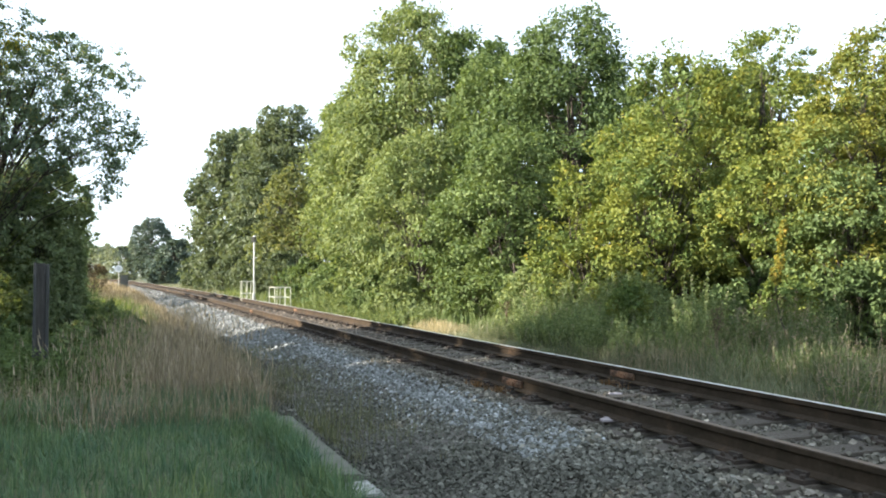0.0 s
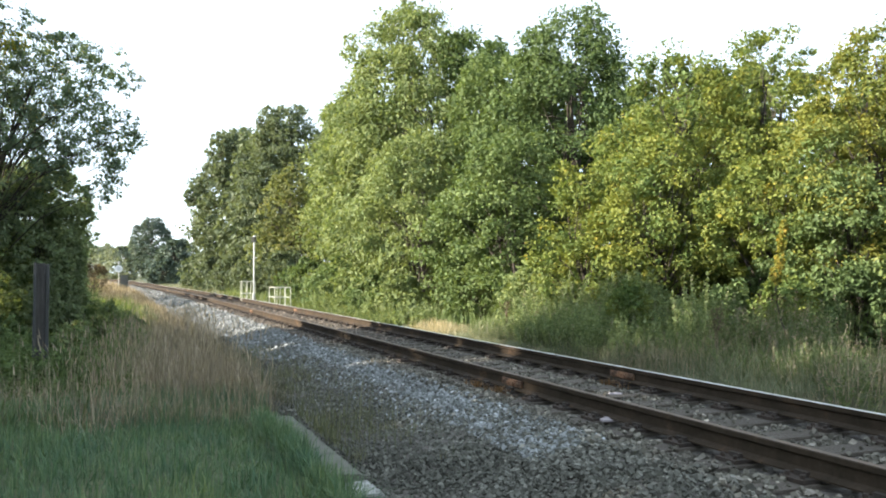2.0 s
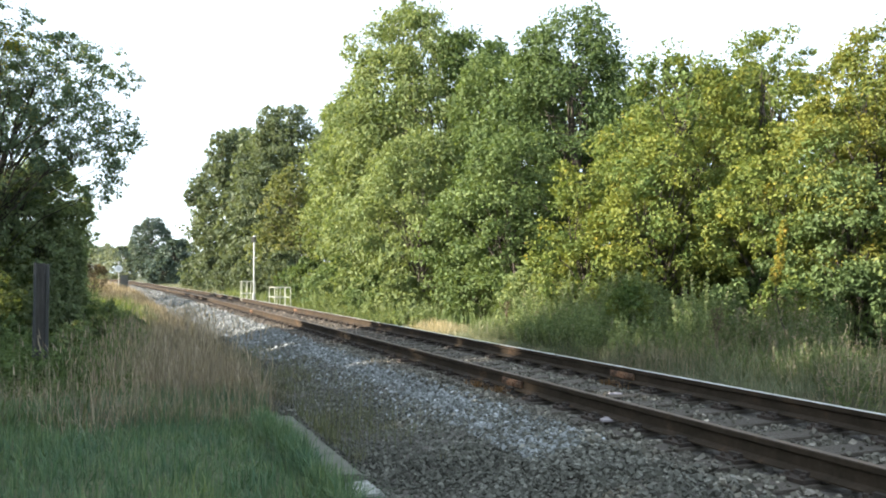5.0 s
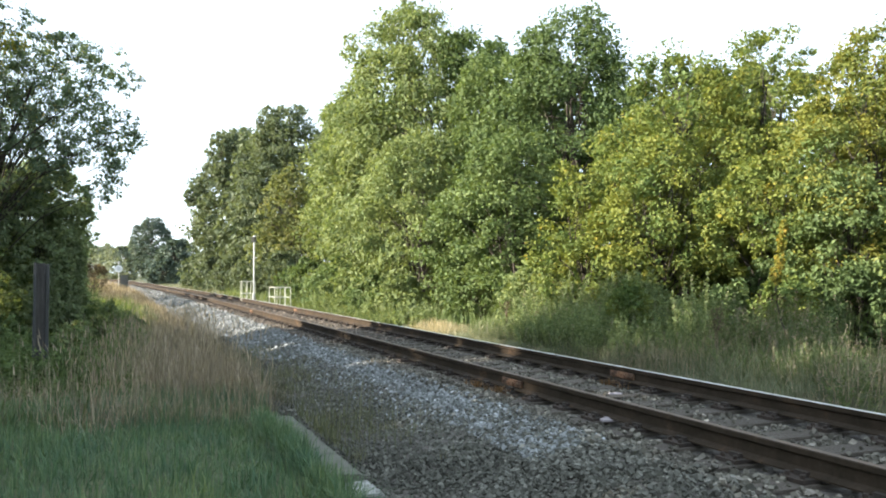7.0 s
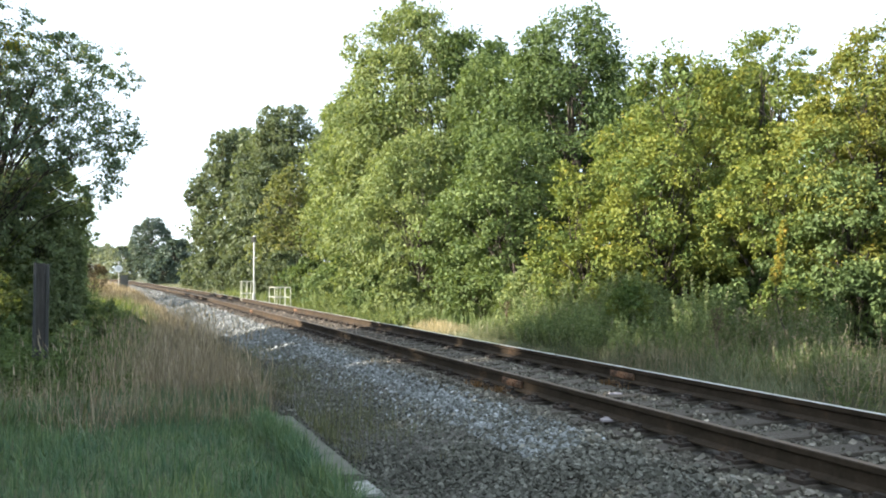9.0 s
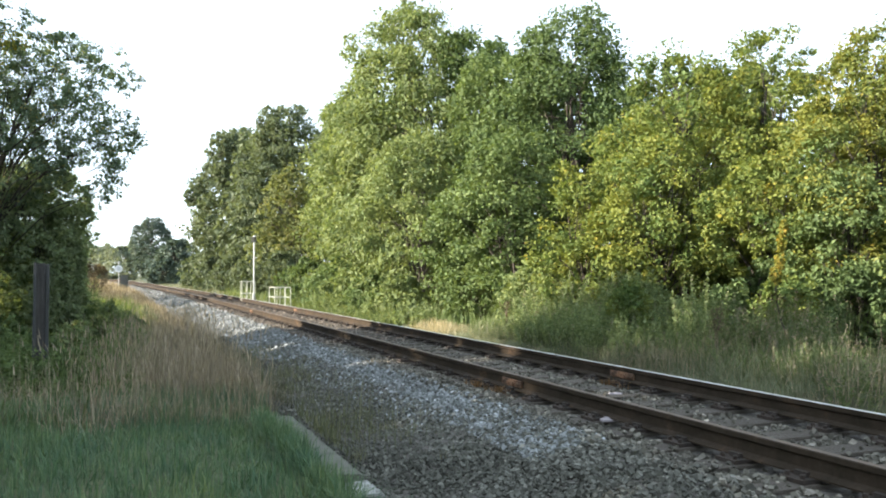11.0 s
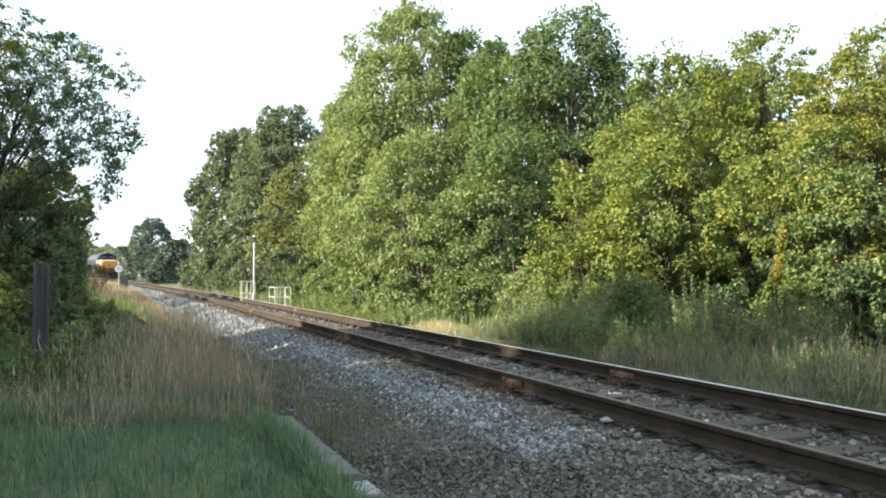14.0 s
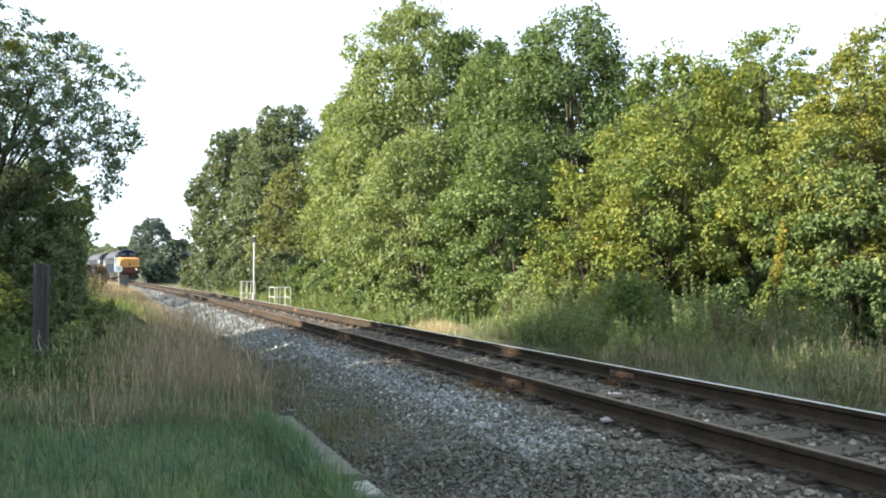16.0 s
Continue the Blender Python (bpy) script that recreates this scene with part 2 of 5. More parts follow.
def mesh_fast(name, verts, faces, mats, smooth=False):
    """Big meshes from arrays; faces all of one size."""
    verts, faces = np.asarray(verts, np.float32), np.asarray(faces, np.int32)
    n = faces.shape[1]
    me = bpy.data.meshes.new(name)
    me.vertices.add(len(verts))
    me.vertices.foreach_set("co", verts.ravel())
    me.loops.add(faces.size)
    me.loops.foreach_set("vertex_index", faces.ravel())
    me.polygons.add(len(faces))
    me.polygons.foreach_set("loop_start", np.arange(0, faces.size, n, dtype=np.int32))
    me.polygons.foreach_set("use_smooth", np.full(len(faces), smooth))
    for m in mats if isinstance(mats, (list, tuple)) else [mats]:
        me.materials.append(m)
    me.update(calc_edges=True)
    return me


def part(name, bm, mat, parent, label="", at=None, smooth=False):
    """Link a bmesh (or a mesh) as one mesh object under a thing or part."""
    if isinstance(bm, bpy.types.Mesh):
        me = bm
    else:
        me = bpy.data.meshes.new(name)
        bm.to_mesh(me)
        bm.free()
        for m in mat if isinstance(mat, (list, tuple)) else [mat]:
            me.materials.append(m)
        if smooth:
            me.polygons.foreach_set("use_smooth", [True] * len(me.polygons))
    ob = new(name, me)
    ob.parent = parent
    if at is not None:
        ob.matrix_basis = at
    return tagged(ob, label) if label else ob


def thing(name, label, category, group="", kind="", at=None, mesh=None):
    ob = new(name, mesh)
    if at is not None:
        ob.matrix_basis = at
    return tagged(ob, label, category, group, kind)


def box(bm, x, y, z, sx, sy, sz, bevel=0.0, rot=None):
    """A box with centre x, y and its foot at z."""
    m = Matrix.Translation((x, y, z + sz / 2))
    if rot is not None:
        m = m @ rot
    r = bmesh.ops.create_cube(bm, size=1, matrix=m @ Matrix.Diagonal((sx, sy, sz, 1)))
    if bevel:
        es = list({e for v in r["verts"] for e in v.link_edges})
        bmesh.ops.bevel(bm, geom=es, offset=bevel, segments=2, affect="EDGES", profile=0.6)
    return bm


def rod(bm, a, b, r1, r2=None, n=10):
    a, b = Vector(a), Vector(b)
    d = b - a
    m = Matrix.Translation((a + b) / 2) @ d.to_track_quat("Z", "Y").to_matrix().to_4x4()
    bmesh.ops.create_cone(bm, cap_ends=True, segments=n, radius1=r1, radius2=r1 if r2 is None else r2, depth=d.length, matrix=m)
    return bm


def tubes(paths, sides=6):
    """Tapered tubes along polylines [(points, radii), ...] as verts, faces."""
    V, F = [], []
    for pts, rad in paths:
        pts = [Vector(p) for p in pts]
        base = len(V)
        for i, p in enumerate(pts):
            d = (pts[min(i + 1, len(pts) - 1)] - pts[max(i - 1, 0)]).normalized()
            q = d.to_track_quat("Z", "Y")
            for k in range(sides):
                a = 2 * math.pi * k / sides
                V.append(p + q @ Vector((math.cos(a) * rad[i], math.sin(a) * rad[i], 0)))
        for i in range(len(pts) - 1):
            for k in range(sides):
                k2 = (k + 1) % sides
                F.append((base + i * sides + k, base + i * sides + k2, base + (i + 1) * sides + k2, base + (i + 1) * sides + k))
    return V, F


def unit(a):
    return a / np.maximum(np.linalg.norm(a, axis=1, keepdims=True), 1e-9)


def leaf_arrays(pos, out, size, rng, droop=0.35, narrow=0.68):
    """Two-triangle folded leaves at pos, growing along out, as verts and triangle faces."""
    n = len(pos)
    d = unit(out * 0.8 + rng.normal(0, 0.6, (n, 3)) - np.array([0, 0, droop]))
    up = unit(out * 1.0 + rng.normal(0, 0.27, (n, 3)) + np.array([0, 0, 0.3]))
    side = unit(np.cross(d, up))
    nrm = np.cross(side, d)
    L = size * rng.uniform(0.65, 1.3, (n, 1))
    w = L * narrow * rng.uniform(0.75, 1.2, (n, 1))
    a = pos - d * L * 0.5
    c = pos + d * L * 0.5 - nrm * L * 0.1
    mid = pos - d * L * 0.06
    b1 = mid + side * w * 0.5 + nrm * w * 0.22
    b2 = mid - side * w * 0.5 + nrm * w * 0.22
    V = np.stack([a, b1, c, b2], axis=1).reshape(-1, 3)
    i = np.arange(n)[:, None] * 4
    F = np.concatenate([i + [0, 1, 2], i + [0, 2, 3]], axis=1).reshape(-1, 3)
    return V, F


def crown_points(lobes, density, rng, spread=0.26, gaps=0.25, dim=None, apart=1.9):
    """Leaf places and outward ways over a set of lobes (x, y, z, rx, ry, rz), grown in clumps."""
    P, O = [], []
    L = np.array(lobes)
    for (x, y, z, rx, ry, rz) in lobes:
        area = 4 * math.pi * ((rx * ry) ** 1.6 / 3 + (rx * rz) ** 1.6 / 3 + (ry * rz) ** 1.6 / 3) ** (1 / 1.6)
        clump_r = spread * (rx * ry * rz) ** (1 / 3)
        nc = max(10, int(area / (clump_r ** 2 * apart)))
        v = unit(rng.normal(0, 1, (nc, 3)))
        keep = rng.random(nc) > gaps * (0.5 + 0.5 * np.sin(v[:, 0] * 5 + x) * np.sin(v[:, 2] * 4 + z))
        if dim is not None:
            keep &= (v @ np.array(dim) < 0.3) | (rng.random(nc) < 0.35)
        v = v[keep]
        cr = np.where(rng.random((len(v), 1)) < 0.3, rng.uniform(0.5, 0.75, (len(v), 1)), rng.uniform(0.85, 1.12, (len(v), 1)))
        c = np.array([x, y, z]) + v * cr * np.array([rx, ry, rz])
        # leave out clumps deep inside another lobe
        inside = np.zeros(len(c), bool)
        for l in L:
            q = ((c - l[:3]) / l[3:]) ** 2
            inside |= q.sum(1) < 0.5
        c, v = c[~inside], v[~inside]
        if not len(c):
            continue
        m = max(4, int(area * density / nc))
        rad = clump_r * rng.uniform(0.6, 1.25, (len(c), 1, 1))
        w = unit(rng.normal(0, 1, (len(c) * m, 3)))
        g = w.reshape(len(c), m, 3) * rng.random((len(c), m, 1)) ** 0.4 * rad * np.array([1, 1, 0.75])
        stray = rng.random((len(c), m, 1)) < 0.10
        g = np.where(stray, g * rng.uniform(1.0, 1.7, (len(c), m, 1)), g)
        o = unit(w * 0.9 + np.repeat(v, m, axis=0) * 0.6 + np.array([0, 0, 0.2]))
        P.append((c[:, None, :] + g).reshape(-1, 3))
        O.append(o)
    return np.concatenate(P), np.concatenate(O)


def make_lobes(height, r, low, rng, count=9, lean=(0, 0), peak=0.55, bough=1.0):
    """Lobes of a crown of that height and radius, local to the trunk's foot."""
    out = []
    for i in range(count):
        h = (i + 0.5) / count
        wide = (1 - abs(h - peak * 0.7) ** 1.6 * 1.25) * (1.0 if h < 0.7 else 1.25 - h * 0.45)
        wide = max(wide, 0.32)
        a = i * 2.4 + rng.uniform(-0.5, 0.5)
        lr = r * rng.uniform(0.46, 0.66) * (0.65 + 0.4 * wide) * bough
        off = max(r * wide - lr, 0) * rng.uniform(0.75, 1.05)
        z = low + (height - low - lr * 0.9) * h + lr * 0.25
        out.append((math.cos(a) * off + lean[0] * h, math.sin(a) * off + lean[1] * h, z, lr, lr, lr * rng.uniform(0.8, 1.05)))
    lr = r * 0.42
    out.append((lean[0], lean[1], height - lr * 0.95, lr, lr, lr))
    # boughs and shoots that break the outline
    for i in range(int(count * 1.5)):
        b = out[rng.integers(0, count + 1)]
        v = unit(rng.normal(0, 1, (1, 3)) + np.array([0, 0, 0.45]))[0]
        k = b[3] * rng.uniform(0.18, 0.42)
        out.append((b[0] + v[0] * b[3] * 1.02, b[1] + v[1] * b[4] * 1.02, b[2] + v[2] * b[5] * 1.06, k, k, k * rng.uniform(0.8, 1.7)))
    return out


def tree(name, x, y, z, lobes, mat, leaf, density, label, category="tree", group="", seed=1, trunk_r=0.16, droop=0.35, twig=1, gaps=0.25, spread=0.30, narrow=0.68, dim=None, apart=1.9):
    """A tapered trunk, limbs to every lobe with twigs, and a crown of single leaves."""
    rng = np.random.default_rng(seed)
    root = thing(name, label, category, group, at=pose(x, y, z))
    top = max(l[2] for l in lobes)
    cx, cy = np.mean([l[0] for l in lobes]), np.mean([l[1] for l in lobes])
    paths = []
    N = 7
    top_t = top * 0.86
    tp = [(cx * (i / N) ** 1.5 + (rng.normal(0, 0.05) if i else 0), cy * (i / N) ** 1.5 + (rng.normal(0, 0.05) if i else 0), -0.15 + top_t * i / N) for i in range(N + 1)]
    paths.append((tp, [trunk_r * (1.25 if i == 0 else 1 - 0.82 * i / N) for i in range(N + 1)]))
    for l in lobes:
        k = min(N - 1, max(0, int((l[2] - l[5]) / top * N * 0.8)))
        a, b = Vector(tp[k]), Vector(l[:3])
        mid = a.lerp(b, 0.5) + Vector((*rng.normal(0, 0.07, 2), 0.12)) * (b - a).length
        r0 = trunk_r * 0.5 * (1 - 0.6 * k / N) * min(1.0, l[3] / (0.25 * top ** 0.7))
        paths.append(([a, mid, b], [r0, r0 * 0.65, r0 * 0.3]))
        for j in range(3 * twig if l[3] > 0.8 else twig):
            v = unit(rng.normal(0, 1, (1, 3)))[0]
            e = b + Vector((v[0] * l[3], v[1] * l[4], v[2] * l[5])) * 0.95
            paths.append(([b.lerp(mid, 0.2), b.lerp(e, 0.55) + Vector((0, 0, 0.1 * l[3])), e], [r0 * 0.32, r0 * 0.2, r0 * 0.07]))
    V, F = tubes(paths, 5)
    part("trunk", mesh_from("trunk", V, F, M_BARK, True), None, root)
    P, O = crown_points(lobes, density, rng, spread, gaps, dim, apart)
    P[:, 2] = np.maximum(P[:, 2], 0.02)
    V, F = leaf_arrays(P, O, leaf, rng, droop, narrow)
    part("crown", mesh_fast("crown", V, F, mat), None, root)
    return root


# ---------- ground ----------
def spaced(lo, hi, fine, span, grow=1.16):
    a = list(np.arange(-span, span + 1e-6, fine))
    st = fine
    while a[-1] < hi:
        st *= grow
        a.append(a[-1] + st)
    st = fine
    while a[0] > lo:
        st *= grow
        a.insert(0, a[0] - st)
    return np.array(a)


def build_ground():
    gx = spaced(-1500, 1500, 0.5, 16)
    gy = spaced(-1500, 1500, 0.5, 16) + 14
    X, Y = np.meshgrid(gx, gy)
    s, u = to_track(X.ravel(), Y.ravel())
    Z = ground_z(s, u)
    V = np.stack([X.ravel(), Y.ravel(), Z], 1)
    nx, ny = len(gx), len(gy)
    i, j = np.meshgrid(np.arange(nx - 1), np.arange(ny - 1))
    k = (j * nx + i).ravel()
    F = np.stack([k, k + 1, k + nx + 1, k + nx], 1)
    thing("ground", "earth and moss ground under grass beside the railway", "ground", kind="structure", mesh=mesh_fast("ground", V, F, M_GROUND, True))


build_ground()

# ballast bed: the cross-section, u and z
BED = [(-3.12, -0.62), (-3.02, -0.50), (-2.6, -0.47), (-2.1, -0.40), (-1.75, -0.30), (-1.36, -0.214), (-0.6, -0.217), (0.6, -0.217), (1.42, -0.214), (1.75, -0.30), (2.4, -0.44), (2.9, -0.62)]
BU, BZ = np.array([b[0] for b in BED]), np.array([b[1] for b in BED])


def build_bed():
    ss = np.concatenate([np.arange(-60, 60, 0.5), np.arange(60, 400, 2.0)])
    V = []
    for s in ss:
        for u, z in BED:
            x, y, _ = on_track(s, u)
            V.append((x, y, z + float(rise(s)) + 0.02 * math.sin(s * 2.3 + u * 3) * (abs(u) > 1.5)))
    n = len(BED)
    F = [(i * n + k, i * n + k + 1, (i + 1) * n + k + 1, (i + 1) * n + k) for i in range(len(ss) - 1) for k in range(n - 1)]
    return thing("ballast_bed", "grey crushed stone ballast bed under the railway track", "ballast", kind="structure", mesh=mesh_from("ballast_bed", V, F, M_BED, True))


bed = build_bed()

# ---------- track ----------
GAUGE, RAIL_H = 1.435, 0.159
PROFILE = [(-0.070, -0.159), (0.070, -0.159), (0.070, -0.148), (0.012, -0.125), (0.010, -0.052), (0.035, -0.038), (0.036, -0.006), (0.028, 0.0),
           (-0.028, 0.0), (-0.036, -0.006), (-0.035, -0.038), (-0.010, -0.052), (-0.012, -0.125), (-0.070, -0.148)]
CANT = 0.0137
JOINT, RAIL_LEN = -3.80, 18.288


def rail_mesh(s0, s1, u0, z0, head):
    ss = np.linspace(s0 + 0.004, s1 - 0.004, 13)
    n = len(PROFILE)
    V, F, I = [], [], []
    for s in ss:
        for pu, pz in PROFILE:
            x, y, _ = on_track(s, u0 + pu)
            V.append((x, y, z0 + pz + float(rise(s))))
    for i in range(len(ss) - 1):
        for k in range(n):
            k2 = (k + 1) % n
            F.append((i * n + k, i * n + k2, (i + 1) * n + k2, (i + 1) * n + k))
            I.append(1 if k in (7,) else 0)
    F.append(tuple(range(n))[::-1])
    F.append(tuple((len(ss) - 1) * n + k for k in range(n)))
    I += [0, 0]
    return mesh_from("rail", V, F, [M_RUST, head], False, I)


def build_rails():
    for u0, z0 in ((-GAUGE / 2, 0.0), (GAUGE / 2, CANT)):
        for i in range(-3, 19):
            a = JOINT + RAIL_LEN * i
            r = thing("rail", "dark rusty steel running rail with a bright worn head" if u0 > 0 else "dark rusty steel running rail with a dull head", "rail", "rails of the track", mesh=rail_mesh(a, a + RAIL_LEN, u0, z0, M_STEEL if u0 > 0 else M_HEAD))
            x, y, h = on_track(a, u0)
            at = pose(x, y, z0 + float(rise(a)), 0, 0, math.degrees(h))
            for sgn in (-1, 1):
                bm = box(bmesh.new(), sgn * 0.024, 0, -0.128, 0.026, 0.46, 0.078, 0.01)
                fp = part("fishplate", bm, M_RUST_HOT, r, "orange rusted fishplate at the joint", at)
                for k in (-0.17, -0.06, 0.06, 0.17):
                    b = rod(bmesh.new(), (sgn * 0.036, k, -0.088), (sgn * 0.062, k, -0.088), 0.016, n=6)
                    part("bolt", b, M_RUST_HOT, fp)


def sleeper_meshes():
    bm = box(bmesh.new(), 0, 0, -0.13, 2.6, 0.25, 0.13, 0.012)
    me = bpy.data.meshes.new("sleeper")
    bm.to_mesh(me)
    bm.free()
    me.materials.append(M_SLEEPER)
    c = bmesh.new()
    box(c, 0, 0, 0, 0.36, 0.19, 0.028)
    box(c, -0.086, 0, 0.02, 0.032, 0.1, 0.04)
    box(c, 0.086, 0, 0.02, 0.032, 0.1, 0.04)
    for sx, sy in ((-1, -1), (1, -1), (-1, 1), (1, 1)):
        rod(c, (sx * 0.145, sy * 0.06, 0.02), (sx * 0.145, sy * 0.06, 0.055), 0.018, n=5)
    cm = bpy.data.meshes.new("chair")
    c.to_mesh(cm)
    c.free()
    cm.materials.append(M_CHAIR)
    return me, cm


SLEEPER_0, SLEEPER_GAP = -4.4486, 0.5602
SLEEPER_TOP = -RAIL_H - 0.028


def build_sleepers():
    me, cm = sleeper_meshes()
    rng = np.random.default_rng(5)
    for i in range(-40, 330):
        s = SLEEPER_0 + SLEEPER_GAP * i
        x, y, h = on_track(s, rng.normal(0, 0.015))
        sl = thing("sleeper", "weathered grey-brown timber railway sleeper set in ballast", "sleeper", "sleepers of the track", mesh=me,
                   at=pose(x, y, SLEEPER_TOP + float(rise(s)), 0, 0, math.degrees(h) + rng.normal(0, 0.5)))
        for u0 in (-GAUGE / 2, GAUGE / 2):
            part("chair", cm, None, sl, at=pose(u0, 0, 0.0))


build_rails()
build_sleepers()


# ---------- kerb ----------
def build_kerb():
    def stretch(s0, s1, seed, top, mat=M_CONCRETE):
        rng = np.random.default_rng(seed)
        ss = np.linspace(s0, s1, 9)
        prof = [(-0.24, -0.75), (-0.24, top - 0.02), (-0.225, top), (0.0, top - 0.004), (0.02, top - 0.025), (0.02, -0.75)]
        V, F = [], []
        for s in ss:
            w = rng.normal(0, 0.006, len(prof))
            for k, (u, z) in enumerate(prof):
                x, y, _ = on_track(s, -3.06 + u)
                V.append((x, y, z + w[k]))
        n = len(prof)
        for i in range(len(ss) - 1):
            for k in range(n):
                F.append((i * n + k, i * n + (k + 1) % n, (i + 1) * n + (k + 1) % n, (i + 1) * n + k))
        F += [tuple(range(n))[::-1], tuple((len(ss) - 1) * n + k for k in range(n))]
        return thing("kerb", "weathered grey concrete edging along the ballast", "kerb", "edging stones", mesh=mesh_from("kerb", V, F, mat))
    stretch(-5.85, -3.28, 1, -0.375)
    stretch(-6.42, -6.05, 4, -0.383, M_LICHEN)
    stretch(-7.9, -6.44, 2, -0.385)
    stretch(-14, -7.95, 3, -0.385)


build_kerb()


# ---------- woodland beyond the track ----------
def wood_tree(x, y, top, r, mat, low=0.5, seed=1, count=10, dens=2.5, label="", group="trees of the wood", peak=0.55, leafk=0.0050, leaf_size=0.0, name="tree", gaps=0.25, category="tree", spread=0.27, hang=False, apart=1.9, bough=1.0):
    s, u = to_track(x, y)
    z = float(ground_z(s, u)[0])
    rng = np.random.default_rng(seed)
    leaf = leaf_size or float(np.clip(leafk * y, 0.085, 0.6))
    lobes = make_lobes(top - z, r, low, rng, count, peak=peak, bough=bough)
    dim = (0.92, 0.38, 0.0) if group == "trees of the wood" else None     # the shaded side inside the wood is thinner
    if hang:
        leaf *= 1.2
    return tree(name, x, y, z, lobes, mat, leaf, dens / leaf ** 2 * (1.4 if hang else 1.0), label, category, group, seed, trunk_r=(0.012 + 0.014 * (top - z)) * (0.45 if category == "bush" else 1.0),
                droop=0.65 if hang else 0.35, gaps=gaps, spread=spread, narrow=0.48 if hang else 0.68, dim=dim, apart=apart)


L_DARK = "tall deep green broadleaf tree in full leaf"
L_GREEN = "broad mid-green leafy tree at the edge of the wood"
L_LIGHT = "light green leafy tree in evening sun"
L_YELLOW = "broadleaf tree with leaves turning yellow-green"
L_BUSH = "dense green leafy bush at the foot of the wood"
L_OLIVE = "olive green leafy bush turning yellowish"

# x, y, top, radius, leaf, lowest leaf, lobes, label
WOOD = [
    (-25.2, 95.0, 14.0, 4.0, M_DULL, 0.6, 12, L_DARK),
    (-20.3, 79.0, 15.6, 5.8, M_DULL, 0.6, 13, L_DARK),
    (-13.0, 67.0, 15.2, 5.2, M_DULL, 0.6, 13, L_GREEN),
    (-10.7, 55.5, 8.5, 2.9, M_RUSSET, 0.4, 11, L_OLIVE),
    (-5.8, 52.0, 12.8, 3.7, M_LIGHT, 0.5, 12, L_LIGHT),
    (-1.4, 40.5, 14.6, 5.6, M_LIGHT, 0.6, 16, L_LIGHT),
    (1.6, 37.5, 12.7, 3.0, M_DARK, 0.6, 9, L_DARK),
    (-2.9, 38.0, 7.8, 3.3, M_LIGHT, 0.3, 10, L_LIGHT),
    (-0.9, 30.0, 6.2, 3.4, M_LIGHT, 0.3, 10, L_LIGHT),
    (2.2, 31.0, 9.6, 3.3, M_GREEN, 0.4, 11, L_GREEN),
    (4.6, 28.0, 10.3, 3.9, M_DARK, 0.5, 14, L_DARK),
    (2.3, 25.0, 5.4, 3.0, M_GREEN, 0.3, 10, L_GREEN),
    (6.4, 21.2, 7.1, 3.0, M_YELLOW, 0.5, 13, L_YELLOW),
    (8.3, 20.2, 7.15, 2.5, M_YELLOW, 0.5, 10, L_YELLOW),
    (9.2, 16.6, 6.15, 2.4, M_AMBER, 0.6, 11, L_YELLOW),
    (5.2, 18.6, 4.2, 2.1, M_YELLOW, 1.3, 12, L_YELLOW),
    (3.5, 19.6, 3.9, 1.5, M_YELLOW, 0.2, 10, L_YELLOW),
    (8.0, 15.4, 3.1, 1.7, M_GREEN, 0.5, 10, L_GREEN),
    (9.8, 13.2, 5.5, 2.2, M_AMBER, 0.4, 9, L_YELLOW),
    (6.9, 16.6, 3.5, 1.5, M_YELLOW, 1.5, 9, L_YELLOW),
    # behind
    (-16.8, 73.0, 14.6, 4.6, M_DULL, 0.6, 10, L_DARK),
    (-7.6, 61.0, 14.6, 4.2, M_DULL, 0.6, 10, L_DARK),
    (-1.0, 46.5, 12.8, 4.3, M_DARK, 0.6, 9, L_DARK),
    (5.4, 33.0, 9.9, 3.2, M_DARK, 0.6, 9, L_DARK),
    (-9.0, 84.0, 14.0, 5.0, M_DARK, 0.6, 9, L_DARK),
    (2.0, 62.0, 12.5, 5.0, M_DARK, 0.6, 9, L_DARK),
    (8.5, 45.0, 11.0, 4.6, M_DARK, 0.6, 9, L_DARK),
    (11.0, 31.0, 9.0, 4.0, M_DARK, 0.5, 9, L_DARK),
    (13.5, 23.5, 7.3, 3.4, M_DARK, 0.5, 9, L_DARK),
    (14.0, 17.0, 5.6, 3.0, M_DARK, 0.4, 9, L_DARK),
    (13.0, 10.0, 5.5, 2.6, M_GREEN, 0.4, 8, L_GREEN),
    (3.2, 48.0, 15.0, 4.8, M_DARK, 0.6, 11, L_DARK),
    (-4.0, 58.0, 13.0, 4.8, M_DARK, 0.6, 9, L_DARK),
    (12.5, 38.0, 9.6, 4.2, M_DARK, 0.6, 9, L_DARK),
    (7.6, 33.5, 8.6, 3.4, M_DARK, 0.6, 9, L_DARK),
    (17.0, 28.0, 8.0, 3.8, M_DARK, 0.6, 9, L_DARK),
    (10.6, 24.5, 7.4, 2.7, M_OLIVE, 0.5, 10, L_YELLOW),
    (8.1, 26.0, 7.8, 2.6, M_GREEN, 0.5, 10, L_GREEN),
    (11.6, 19.0, 6.2, 2.4, M_OLIVE, 0.5, 9, L_YELLOW),
]
SWAY = []
